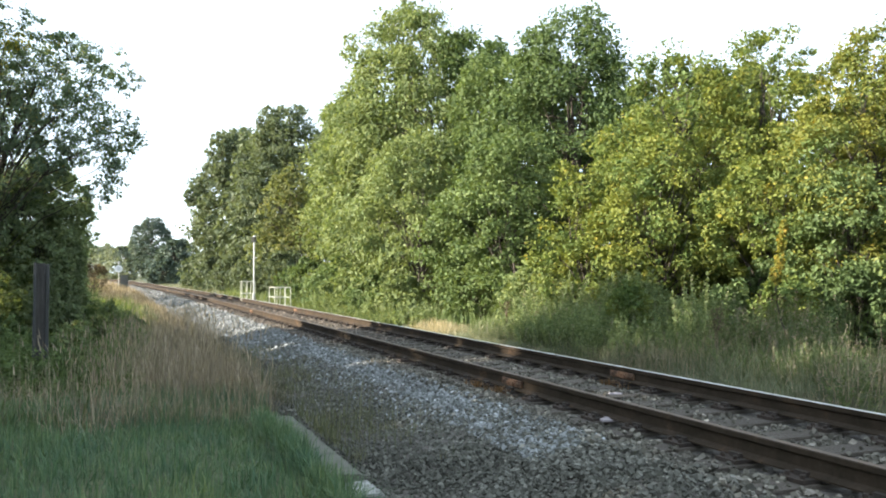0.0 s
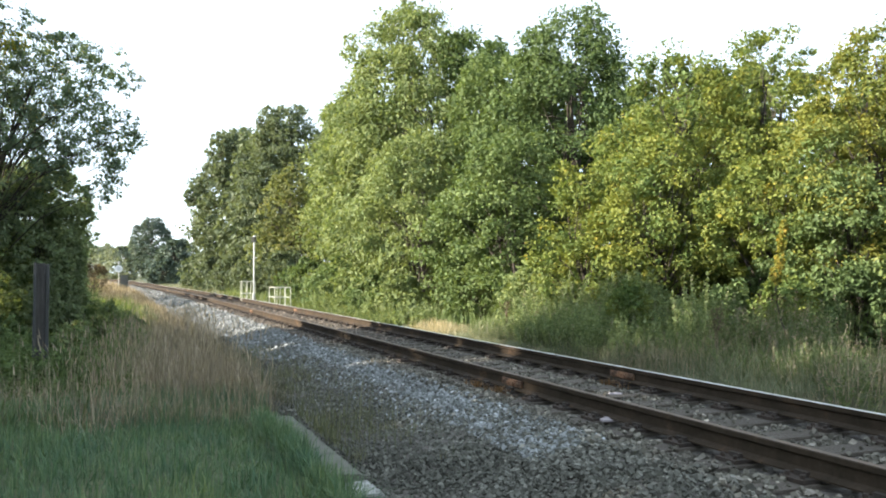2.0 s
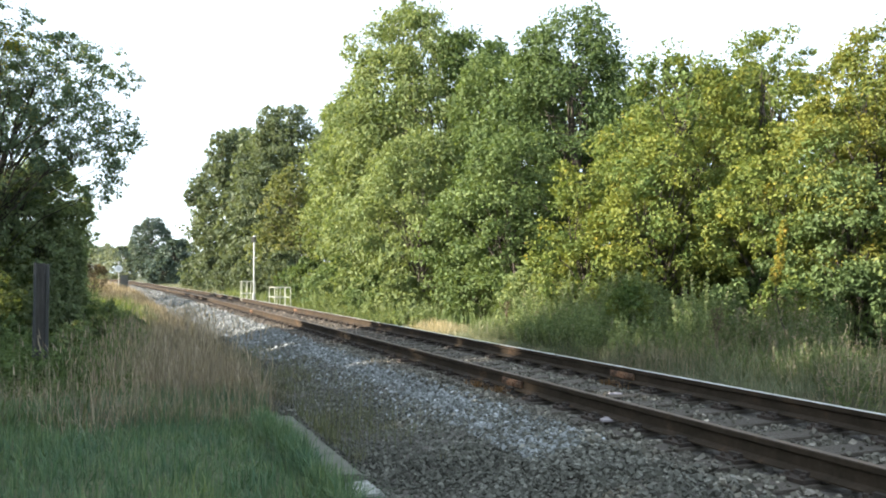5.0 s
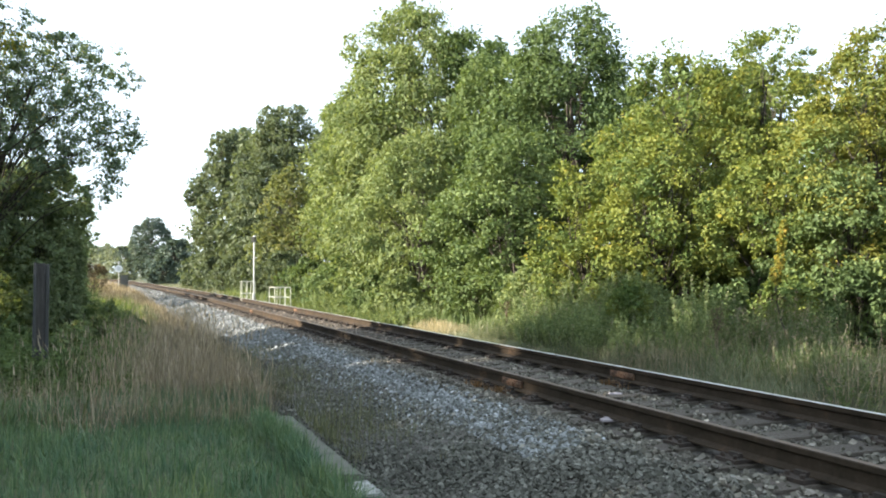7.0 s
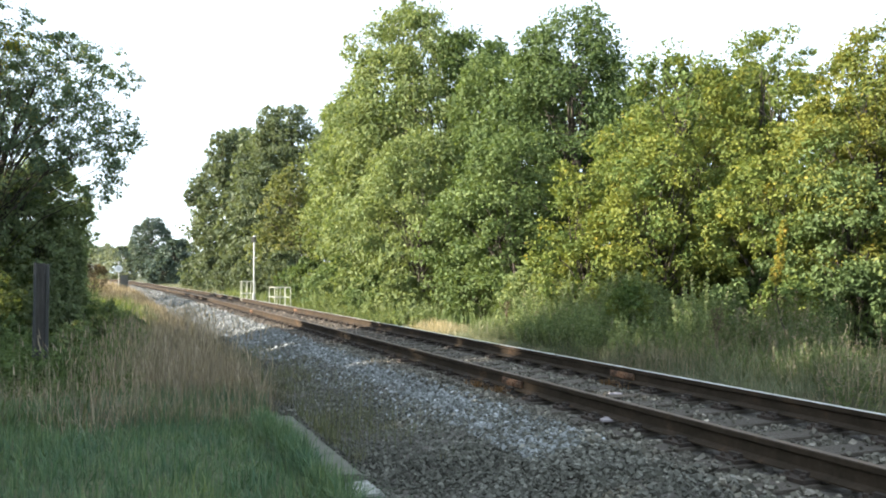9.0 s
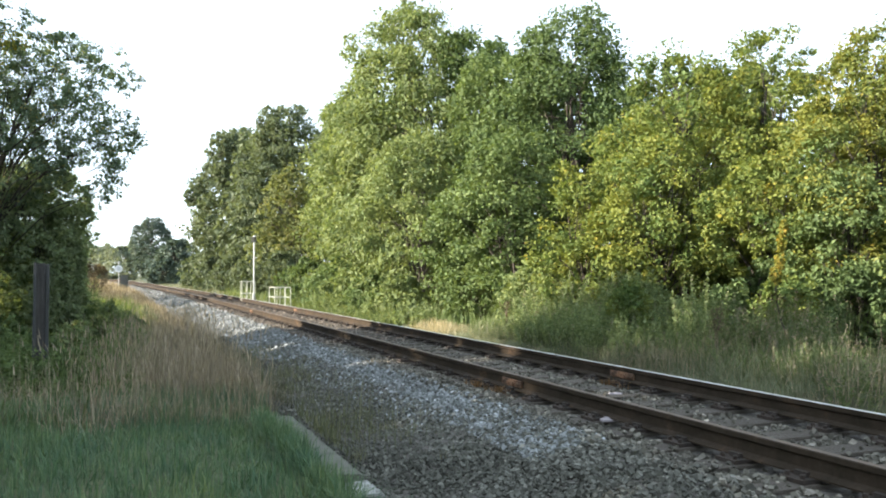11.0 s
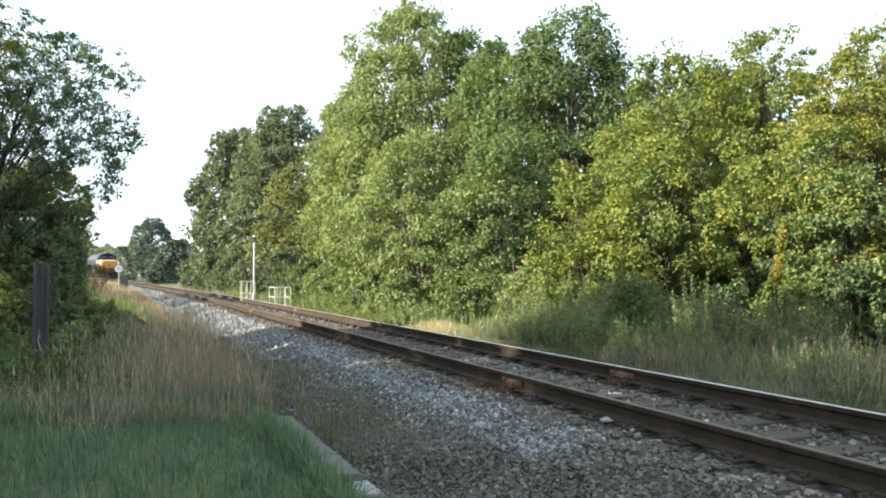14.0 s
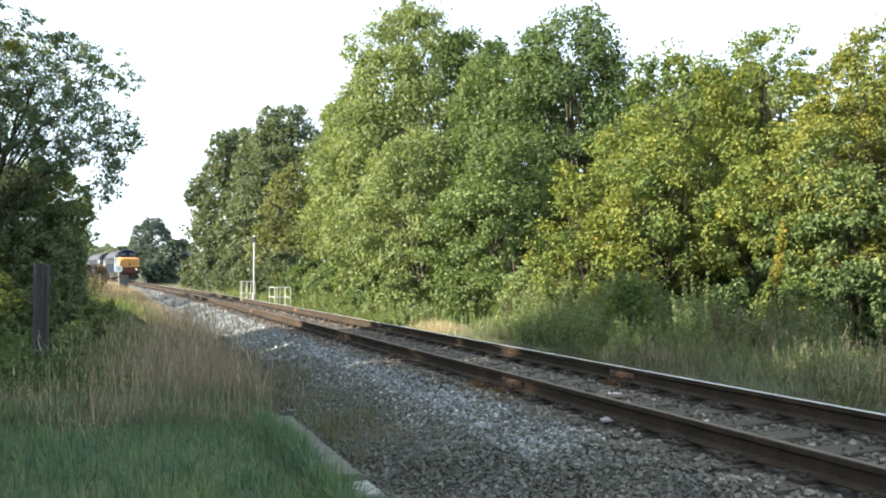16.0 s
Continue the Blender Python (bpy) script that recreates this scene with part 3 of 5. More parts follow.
for i, (x, y, top, r, mat, low, cnt, lab) in enumerate(WOOD):
    front, turning = i < 20, 12 <= i < 20
    leafk = 0.0049 if i < 12 else 0.0075 if i == 18 else 0.005 if turning else 0.025 if i == 30 else 0.0095
    grown = wood_tree(x, y, top, r, mat, low, 100 + i, cnt * 2 if turning else cnt + 2, 4.0 if i < 3 else 2.9 if front else 2.2, lab, gaps=0.05 if i < 3 or not front else 0.2 if i < 12 else 0.35,
                      spread=0.46 if turning else 0.33 if 3 <= i < 12 else 0.27, leafk=leafk, hang=mat is M_LIGHT, bough=0.66 if turning else 1.0, apart=2.6 if turning else 2.2 if 3 <= i < 12 else 1.7)
    if front:
        SWAY.append((grown.children[1], 0.22, i))

# undergrowth at the foot of the wood
BUSHES = [(7, 5.6, 1.7, 1.3, M_LIGHT), (10.2, 5.6, 1.9, 1.4, M_GREEN), (2.6, 5.8, 1.2, 1.0, M_LIGHT), (0.6, 6.2, 1.2, 0.9, M_GREEN), 
          (-1.2, 7.6, 1.5, 1.0, M_DARK), (1.0, 8.2, 1.7, 1.2, M_DARK), (-0.4, 8.8, 1.9, 1.2, M_DARK), (-5.2, 7.0, 1.1, 1.3, M_GREEN), (13.2, 4.0, 1.4, 1.2, M_LIGHT), (16.0, 4.0, 1.5, 1.3, M_GREEN), (19.0, 4.0, 1.7, 1.4, M_LIGHT), (22.5, 4.1, 1.8, 1.5, M_GREEN), (26, 4.6, 1.6, 1.5, M_GREEN), (29, 5.2, 1.6, 1.5, M_NETTLE),
          (33, 5.4, 2.2, 1.9, M_GREEN), (40, 5.6, 2.8, 2.2, M_DULL), (48, 5.6, 3.2, 2.4, M_DULL), (57, 5.6, 3.4, 2.6, M_DULL), (67, 5.8, 3.4, 2.8, M_DULL), (78, 6.0, 3.6, 3.0, M_DULL)]
for i, (s, u, top, r, mat) in enumerate(BUSHES):
    x, y, _ = on_track(s, u)
    wood_tree(float(x), float(y), top - 0.4, r, mat, 0.0, 300 + i, 11, 2.3, L_BUSH, "bushes along the wood", name="bush", category="bush", leafk=0.0046)
wood_tree(6.25, 14.3, 1.0, 0.62, M_YELLOW, 0.75, 340, 8, 2.4, "pale yellow-green bush at the foot of the wood", "bushes along the wood", name="bush", category="bush", leaf_size=0.075)
wood_tree(3.6, 15.2, 0.95, 0.5, M_YELLOW, 0.5, 341, 8, 2.4, "pale yellow-green bush at the foot of the wood", "bushes along the wood", name="bush", category="bush", leaf_size=0.08)


def herb_stand(name, x, y, height, radius, count, mat, label, category, group, seed, leaf=0.075, per=26, seedy=0.0):
    """Upright stems side by side, each with narrow leaves all the way up and some with a faded seed head."""
    rng = np.random.default_rng(seed)
    s, u = to_track(x, y)
    root = thing(name, label, category, group, at=pose(x, y, float(ground_z(s, u)[0]) - 0.02))
    paths, P, O, SP = [], [], [], []
    for k in range(count):
        a, q = rng.uniform(0, 2 * math.pi), radius * rng.random() ** 0.5
        h = height * rng.uniform(0.6, 1.12) * (1.0 - 0.3 * q / radius)
        foot = np.array([math.cos(a) * q, math.sin(a) * q, 0.0])
        tip = foot + np.array([math.cos(a) * q * 0.25 + rng.normal(0, 0.06), math.sin(a) * q * 0.25 + rng.normal(0, 0.06), h])
        mid = foot * 0.55 + tip * 0.45 + np.array([rng.normal(0, 0.02), rng.normal(0, 0.02), 0])
        paths.append(([tuple(foot), tuple(mid), tuple(tip)], [0.005, 0.004, 0.002]))
        f = rng.random((per, 1)) ** 0.8
        p = np.where(f < 0.45, foot + (mid - foot) * f / 0.45, mid + (tip - mid) * (f - 0.45) / 0.55)
        b = rng.uniform(0, 2 * math.pi, per)
        o = np.stack([np.cos(b), np.sin(b), np.full(per, 0.35)], 1)
        P.append(p + o * leaf * 0.45 * (1.15 - 0.6 * f))
        O.append(unit(o))
        if rng.random() < seedy:
            SP.append(tip + rng.normal(0, 1, (14, 3)) * np.array([0.014, 0.014, 0.06]))
    V, F = tubes(paths, 4)
    tagged(part("stalk_tangle", mesh_from("stalk_tangle", V, F, M_NETTLE), None, root), kind="stuff")
    P = np.concatenate(P)
    P[:, 2] = np.maximum(P[:, 2], 0.03)
    V, F = leaf_arrays(P, np.concatenate(O), leaf, rng, 0.15, 0.34)
    tagged(part("foliage", mesh_fast("foliage", V, F, mat), None, root), kind="stuff")
    if SP:
        SP = np.concatenate(SP)
        V, F = leaf_arrays(SP, unit(rng.normal(0, 1, (len(SP), 3)) + np.array([0, 0, 1.0])), 0.03, rng, 0.0, 0.5)
        tagged(part("seed_fluff", mesh_fast("seed_fluff", V, F, M_SEED), None, root), "faded grey-brown seed heads", kind="stuff")


for i in range(36):
    rng = np.random.default_rng(700 + i)
    s, u = rng.uniform(-0.6, 6.6), rng.uniform(3.5, 5.3)
    x, y, _ = on_track(s, u)
    herb_stand("willowherb", float(x), float(y), float(0.62 + 0.5 * (u - 3.4) + rng.uniform(-0.1, 0.3)), 0.46, 38, M_HERB, "upright feathery green willowherb stand on the verge", "willowherb", "willowherb of the verge", 700 + i, seedy=0.1)
for i in range(30):
    rng = np.random.default_rng(880 + i)
    s = 10.6 + 0.55 * i + rng.uniform(-0.3, 0.3)
    x, y, _ = on_track(s, rng.uniform(2.9, 4.0))
    herb_stand("willowherb", float(x), float(y), float(rng.uniform(0.45, 0.95)), 0.5, 24, M_HERB if i % 2 else M_LIGHT, "upright feathery green willowherb stand on the verge", "willowherb", "willowherb of the verge", 880 + i, leaf=0.12, per=18)
for i in range(44):
    rng = np.random.default_rng(760 + i)
    s, u = (rng.uniform(-7.5, -0.8), rng.uniform(3.3, 6.2)) if i < 26 else (rng.uniform(-2.6, 0.6), rng.uniform(4.6, 6.6))
    x, y, _ = on_track(s, u)
    herb_stand("nettle_clump", float(x), float(y), float(0.32 + 0.2 * (u - 3.2) + rng.uniform(-0.08, 0.22) + 0.2 * (i >= 26)), 0.4, 26, M_NETTLE if i % 3 else M_HERB, "loose green nettles and weed stalks in the verge grass", "nettle", "nettles of the verge", 760 + i, leaf=0.06, per=20, seedy=0.5)

# ---------- trees on the near side ----------
L_NEAR = "dark green broadleaf tree with loose drooping twigs beside the fence"


def near_tree():
    x, y, z = -9.2, 15.2, -0.4
    rng = np.random.default_rng(4)
    lobes = [(0.0, 0, 2.6, 0.8, 0.8, 0.7), (0.5, 0.2, 3.2, 0.55, 0.6, 0.4), (-0.9, 0, 3.6, 0.8, 0.8, 0.7), (0.0, 0, 4.6, 0.55, 0.6, 0.45), (1.3, 0, 4.9, 0.5, 0.5, 0.35)]
    lobes += [(2.6, 0, 3.6, 0.35, 0.4, 0.28), (2.75, 0.1, 3.2, 0.24, 0.3, 0.2), (2.4, 0.2, 3.1, 0.3, 0.3, 0.24), (2.9, 0, 4.1, 0.3, 0.3, 0.22), (3.05, 0, 4.5, 0.22, 0.25, 0.16),
              (1.3, 0, 6.3, 0.2, 0.2, 0.22), (1.0, 0.1, 6.0, 0.3, 0.3, 0.24), (1.75, 0, 6.0, 0.25, 0.25, 0.2), (0.6, 0, 5.8, 0.4, 0.4, 0.3)]
    while len(lobes) < 84:
        a, q = rng.uniform(0, 2 * math.pi), rng.random() ** 0.5
        dx, dz = math.cos(a) * q * 2.0, math.sin(a) * q * 1.6
        if math.hypot(dx - 0.55, (dz + 0.6) * 1.5) < 0.42:
            continue
        k = rng.uniform(0.22, 0.48) * (1.0 if dx < 0.6 else 0.75)
        lobes.append((1.1 + dx, rng.uniform(-0.9, 0.9), 4.7 + dz, k * 1.2, k * 1.2, k * 0.8))
    grown = tree("tree", x, y, z, lobes, M_NEAR, 0.068, 520, L_NEAR, "tree", "trees on the near side", 41, 0.11, 0.6, 1, 0.6, 0.46)

    P, O = crown_points([(1.15, -0.5, 5.86, 0.24, 0.24, 0.2), (0.72, -0.6, 5.38, 0.2, 0.22, 0.18), (1.75, -0.2, 6.02, 0.14, 0.14, 0.1)], 420, rng, 0.4, 0.3)
    V, F = leaf_arrays(P, O, 0.07, rng, 0.6, 0.6)
    spray = part("yellow_spray", mesh_fast("yellow_spray", V, F, M_GOLD), None, grown, "spray of yellowed leaves near the top")
    tagged(spray, kind="stuff")
    SWAY.append((grown.children[1], 0.3, 30))
    SWAY.append((spray, 0.3, 30))


near_tree()
wood_tree(-9.4, 17.0, 3.3, 1.4, M_OLIVE, 0.1, 56, 14, 2.6, "dark green shaded bush beside the fence posts", "bushes on the near side", name="bush", category="bush", gaps=0.0, leaf_size=0.14)
wood_tree(-8.95, 16.7, 3.3, 1.3, M_HEDGE, 0.1, 57, 15, 2.7, "dark green shaded bush beside the fence posts", "bushes on the near side", name="bush", category="bush", gaps=0.05)
wood_tree(-9.6, 18.8, 0.9, 1.1, M_HEDGE, 0.0, 58, 9, 3.0, "dark green shaded bush beside the fence posts", "bushes on the near side", name="bush", category="bush", gaps=0.05)
wood_tree(-9.5, 15.4, 3.1, 1.45, M_OLIVE, 0.1, 51, 12, 2.8, "olive green bush with yellowing leaves beside the fence posts", "bushes on the near side", name="bush", category="bush")
wood_tree(-8.22, 16.0, 3.3, 1.15, M_HEDGE, 0.1, 53, 18, 2.8, peak=1.25, label= "dark green shaded bush beside the fence posts", group="bushes on the near side", name="bush", category="bush", gaps=0.05)
wood_tree(-7.72, 16.2, 2.6, 0.62, M_HEDGE, 0.3, 59, 9, 3.4, peak=1.25, label="dark green shaded bush beside the fence posts", group="bushes on the near side", name="bush", category="bush", gaps=0.05)
wood_tree(-7.48, 16.1, 1.55, 0.27, M_HEDGE, 0.2, 50, 7, 3.0, "dark green shaded bush beside the fence posts", "bushes on the near side", name="bush", category="bush", gaps=0.1)
for i, (x, y, top, r) in enumerate([(-8.1, 17.6, 0.25, 0.8), (-7.0, 15.4, 0.05, 0.6), (-8.2, 14.2, 0.2, 0.8), (-8.8, 12.6, 0.15, 0.8), (-7.4, 12.4, -0.05, 0.6), (-9.4, 20.5, 0.4, 0.8), (-7.9, 19.6, 0.05, 0.6)]):
    wood_tree(x, y, top, r, M_DARK, 0.02, 400 + i, 5, 3.0, "low dark green brambles and nettles in shade", "brambles on the bank", name="bramble", category="bramble")
for i, (x, y, top, r) in enumerate([(-6.75, 15.2, 0.25, 0.6), (-7.1, 16.9, 0.35, 0.7), (-8.6, 18.9, 0.4, 0.8), (-6.5, 13.7, 0.05, 0.5), (-9.6, 21.0, 0.4, 0.8), (-10.8, 23.4, 0.4, 0.8)]):
    wood_tree(x, y, top, r, M_NETTLE, 0.0, 470 + i, 7, 1.6, "green nettle clump at the foot of the hedge", "nettles on the bank", name="nettle_clump", category="nettle", leaf_size=0.09, hang=True, gaps=0.3, spread=0.45)
# unseen bushes, added to throw shade over the bank and the farther ballast
for i, (x, y, top, r) in enumerate([(-15.5, 23.0, 2.8, 1.8), (-17.2, 27.2, 2.9, 1.8), (-18.6, 31.4, 2.7, 1.8), (-23.0, 37.0, 6.2, 2.2), (-24.5, 40.6, 6.9, 2.3), (-26.5, 45.2, 6.9, 2.3)]):
    wood_tree(x, y, top, r, M_DARK, 0.1, 430 + i, 9, 2.6, "dark green hedge bush, unseen, added to shade the bank and ballast", "bushes on the near side", name="bush", category="bush")
wood_tree(-21.4, 48.0, 1.75, 1.3, M_BROWN, 0.1, 440, 8, 0.8, "withered brown bramble thicket on the bank", "brambles on the bank", name="bramble", category="bramble", leaf_size=0.1, gaps=0.5)
wood_tree(-23.4, 51.5, 1.5, 1.1, M_BROWN, 0.1, 441, 8, 0.7, "withered brown bramble thicket on the bank", "brambles on the bank", name="bramble", category="bramble", leaf_size=0.1, gaps=0.5)
# the row out of view whose shade lies over the crossing
for i, (x, y, top, r) in enumerate([(-14.5, 10.1, 10.0, 3.0), (-14.0, 6.4, 10.2, 3.2), (-13.5, 2.4, 10.2, 3.3), (-13.0, -1.6, 10.4, 3.4), (-17.5, 7.4, 9.0, 2.8), (-17.5, 3.6, 10.8, 3.4), (-17.0, -0.4, 10.8, 3.4), (-13.4, 10.9, 5.0, 2.0)]):
    wood_tree(x, y, top, r, M_DARK, 0.4, 60 + i, 10, 4.8, "tall dark green hedgerow tree out of view, added for its shade", "trees on the near side", leaf_size=0.45)
# two further unseen crowns, added to trim where the row's shade ends
wood_tree(-14.5, 12.5, 9.4, 1.4, M_DARK, 1.0, 77, 9, 3.4, "tall dark green hedgerow tree out of view, added for its shade", "trees on the near side", leaf_size=0.4)
wood_tree(-14.5, 13.3, 10.5, 1.5, M_DARK, 6.8, 78, 8, 3.6, "tall dark green hedgerow tree out of view, added for its shade", "trees on the near side", leaf_size=0.45)

for i in range(54):
    rng = np.random.default_rng(820 + i)
    y = rng.uniform(10.6, 16.5) if i < 38 else rng.uniform(9.4, 10.9)
    x = y * rng.uniform(-0.575, -0.39)
    if i < 4:
        x, y = -6.0 + 0.3 * i, 10.45 + 0.06 * i
    herb_stand("nettle_clump", float(x), float(y), float(rng.uniform(0.4, 0.75) if i < 38 else rng.uniform(0.22, 0.42)), 0.42, 30, M_GREEN if i % 3 else M_DARK, "deep green nettles at the foot of the fence posts", "nettle", "nettles on the bank", 820 + i, leaf=0.08, per=22)

# ---------- distance ----------
# leaf colours here carry painted haze
L_FAR = "green tree standing alone in the distance, haze put into its leaf colour"
wood_tree(-50.3, 136.0, 10.9, 3.9, M_HAZE_BLUE, 0.5, 71, 16, 4.0, L_FAR, "far trees", peak=0.8, leaf_size=0.34)
for i, (x, y, top, r, m) in enumerate([(-62, 150, 6.2, 4.5, M_HAZE_PALE), (-69, 158, 6.6, 4.5, M_HAZE_PALE), (-75, 165, 6.4, 4.5, M_HAZE_PALE), (-45, 128, 5.6, 3.6, M_HAZE_BLUE), (-41, 120, 6.2, 3.4, M_HAZE_BLUE),
                                       (-66, 200, 9, 6, M_HAZE_PALE), (-80, 205, 9.5, 6, M_HAZE_PALE), (-95, 210, 9, 6, M_HAZE_PALE), (-110, 220, 10, 7, M_HAZE_PALE), (-130, 230, 10, 7, M_HAZE_PALE), (-55, 205, 9, 6, M_HAZE_PALE),
                                       (-38.5, 108, 3.4, 2.4, M_HAZE_BLUE)]):
    wood_tree(x, y, top, r, m, 0.1, 80 + i, 8, 2.6, "green hedge tree in the distance, haze put into its leaf colour", "far trees")


# ---------- grass ----------
def blades(P, height, width, rng, lean=0.35, bend=0.5, heads=0.0, axis=None):
    """Curved blades: a four-sided foot and a three-sided tip each, as triangles."""
    n = len(P)
    a = rng.uniform(0, 2 * math.pi, n)
    tilt = np.abs(rng.normal(0, lean, n))
    d = np.stack([np.cos(a) * tilt, np.sin(a) * tilt, np.ones(n)], 1)
    d = unit(d)
    side = np.stack([-np.sin(a + rng.normal(0, 0.8, n)), np.cos(a), np.zeros(n)], 1)
    h = height * rng.uniform(0.55, 1.25, (n, 1))
    w = width * rng.uniform(0.7, 1.3, (n, 1))
    droop = np.stack([np.cos(a), np.sin(a), -np.full(n, 0.5)], 1) * h * bend * rng.uniform(0.1, 0.7, (n, 1)) * tilt[:, None]
    m = P + d * h * 0.55
    t = P + d * h + droop
    V = np.stack([P - side * w * 0.5, P + side * w * 0.5, m + side * w * 0.42, m - side * w * 0.42, t], 1).reshape(-1, 3)
    i = np.arange(n)[:, None] * 5
    F = np.concatenate([i + [0, 1, 2], i + [0, 2, 3], i + [3, 2, 4]], 1).reshape(-1, 3)
    return V, F, t


def scatter(n, s0, s1, u0, u1, rng, power=1.0):
    s = s0 + (s1 - s0) * rng.random(n) ** power
    u = rng.uniform(u0, u1, n)
    x, y, _ = on_track(s, u)
    z = ground_z(s, u)
    return s, u, np.stack([x, y, z - 0.01], 1)


def clumpy(s, u, scale, cut, seed=0.0):
    return (np.sin(s * scale + seed) * np.sin(u * scale * 1.3 + 1.7 * seed + 0.4 * s) + 0.6 * np.sin(s * scale * 2.7 + u * 2.1 * scale + seed)) > cut


def grass_field(name, label, groups, mat):
    Vs, Fs, k = [], [], 0
    for V, F in groups:
        Vs.append(V)
        Fs.append(F + k)
        k += len(V)
    return thing(name, label, "grass", kind="stuff", mesh=mesh_fast(name, np.concatenate(Vs), np.concatenate(Fs), mat))


def build_grass():
    rng = np.random.default_rng(9)
    # mown green grass at the crossing, left of the kerb
    s, u, P = scatter(41000, -9.5, -2.6, -10.5, -3.34, rng)
    P = P[s < -2.85 + 0.22 * np.sin(u * 1.7) + 0.16 * np.sin(u * 4.1) + rng.normal(0, 0.2, len(s))]
    V1, F1, _ = blades(P, 0.17, 0.007, rng, 0.6, 0.9)
    s, u, P = scatter(11000, -9.5, -2.4, -10.5, -3.32, rng)
    V2, F2, _ = blades(P[clumpy(s, u, 1.7, 0.1)], 0.3, 0.007, rng, 0.5, 0.9)
    s, u, P = scatter(11000, -17, -9.5, -9, -3.2, rng)
    V3, F3, _ = blades(P, 0.16, 0.009, rng, 0.6, 0.9)
    s, u, P = scatter(6000, -2.9, -1.6, -7, -3.2, rng)
    V4, F4, _ = blades(P, 0.3, 0.007, rng, 0.4, 0.9)
    s, u, P = scatter(4200, -9, -3.3, -3.46, -3.24, rng)
    P = P[(u < -3.3) | clumpy(s, u, 3.1, 0.2, 0.4)]
    P[:, 2] = -0.42
    V7, F7, _ = blades(P, 0.22, 0.007, rng, 0.75, 0.9)
    grass_field("lawn_grass", "rough green grass beside the kerb in shade", [(V1, F1), (V2, F2), (V3, F3), (V4, F4), (V7, F7)], M_LAWN)
    # tall dry grass behind it, out along the line
    g = []
    s, u, P = scatter(66000, -3.5, 9, -8.6, -2.95, rng)
    k = (u < np.where(s < -3.1, -3.3, -2.98 - 0.12 * rng.random(len(s)))) & ((u > -4.8 + 0.09 * (s + 3) + rng.normal(0, 0.5, len(s))) | ((s < 1.9 + 0.3 * u + rng.normal(0, 0.45, len(s))) & (rng.random(len(s)) < 0.3))) & (clumpy(s, u, 1.9, -0.35, 0.3) | (rng.random(len(s)) < 0.25)) & (s > -2.95 + 0.22 * np.sin(u * 1.7) + 0.16 * np.sin(u * 4.1) - 0.5 * rng.random(len(s)) ** 2)
    k &= ~((P[:, 0] < -0.4 * P[:, 1]) & (P[:, 1] > 9.5)) | (rng.random(len(s)) < 0.12)
    V, F, t = blades(P[k], 0.48 * (0.75 + 0.35 * np.sin(s[k] * 1.7 + u[k] * 2.3))[:, None] + 0.1, 0.0045, rng, 0.75, 1.1)
    g.append((V, F))
    s, u, P = scatter(6000, -3.0, 9, -6.5, -3.2, rng)
    P = P[u > -5.3 + 0.12 * (s + 3) + rng.normal(0, 0.4, len(s))]
    V, F, t = blades(P, 0.8, 0.004, rng, 0.3, 0.9)
    g.append((V, F))
    hv, hf, _ = blades(t - np.array([0, 0, 0.10]), 0.13, 0.009, rng, 0.3, 0.6)
    g.append((hv, hf))
    s, u, P = scatter(26000, 9, 90, -6.0, -2.75, rng, 1.5)
    k = (u > -4.1 + rng.normal(0, 0.3, len(s))) | (s > 30)
    P = P[k]
    V, F, t = blades(P, (0.45 + 0.3 * np.clip((s[k] - 30) / 25, 0, 1))[:, None], 0.011, rng, 0.35, 0.8)
    g.append((V, F))
    s, u, P = scatter(7000, 40, 78, -9.0, -2.9, rng)
    V, F, t = blades(P, 0.62, 0.022, rng, 0.35, 0.8)
    g.append((V, F))
    grass_field("dry_grass", "tall straw-coloured dry grass on the trackside bank", g, M_DRY)
    # straw grass in a sun patch; the sun's brightness is put into its colour
    s, u, P = scatter(6000, 5.6, 11.0, 2.5, 3.8, rng)
    P = P[np.abs(s - 8.6) < 1.9 + 0.5 * np.sin(u * 5) - rng.random(len(s)) * 0.9]
    V, F, t = blades(P, 0.27, 0.008, rng, 0.5, 0.9)
    grass_field("straw_patch", "straw-coloured grass patch beyond the far rail, sunlit brightness put into its colour", [(V, F)], M_STRAW)
    # verge beyond the track
    g = []
    s, u, P = scatter(5500, -8.5, 0.5, 2.55, 5.2, rng)
    P = P[clumpy(s, u, 1.1, 0.15, 2.2) | (rng.random(len(s)) < 0.12)]
    V, F, t = blades(P, (0.5 + 0.2 * (P[:, :1] > 4.6)) * (0.7 + 0.5 * rng.random((len(P), 1))), 0.0045, rng, 0.45, 1.0)
    HV, HF, _ = blades(t - np.array([0, 0, 0.08]), 0.1, 0.006, rng, 0.4, 0.6)
    grass_field("verge_straw", "tall pinkish straw grass with seed heads on the verge", [(V, F), (HV, HF)], M_DRY)
    s, u, P = scatter(34000, -9, 6.5, 2.5, 6.0, rng)
    P = P[clumpy(s, u, 1.3, -0.3, 0.9) | (rng.random(len(s)) < 0.3)]
    V, F, t = blades(P, 0.46 * (0.8 + 0.4 * rng.random((len(P), 1))), 0.0055, rng, 0.8, 1.2)
    g.append((V, F))
    s, u, P = scatter(8000, 12, 95, 2.5, 6.0, rng, 1.5)
    V, F, t = blades(P, 0.3, 0.016, rng, 0.4, 0.6)
    g.append((V, F))
    s, u, P = scatter(12000, 11.6, 48, 2.6, 5.0, rng, 1.3)
    TV, TF, t = blades(P, 0.5 * (1.0 + 0.4 * np.sin(s * 1.1))[:, None], 0.03, rng, 0.6, 0.9)
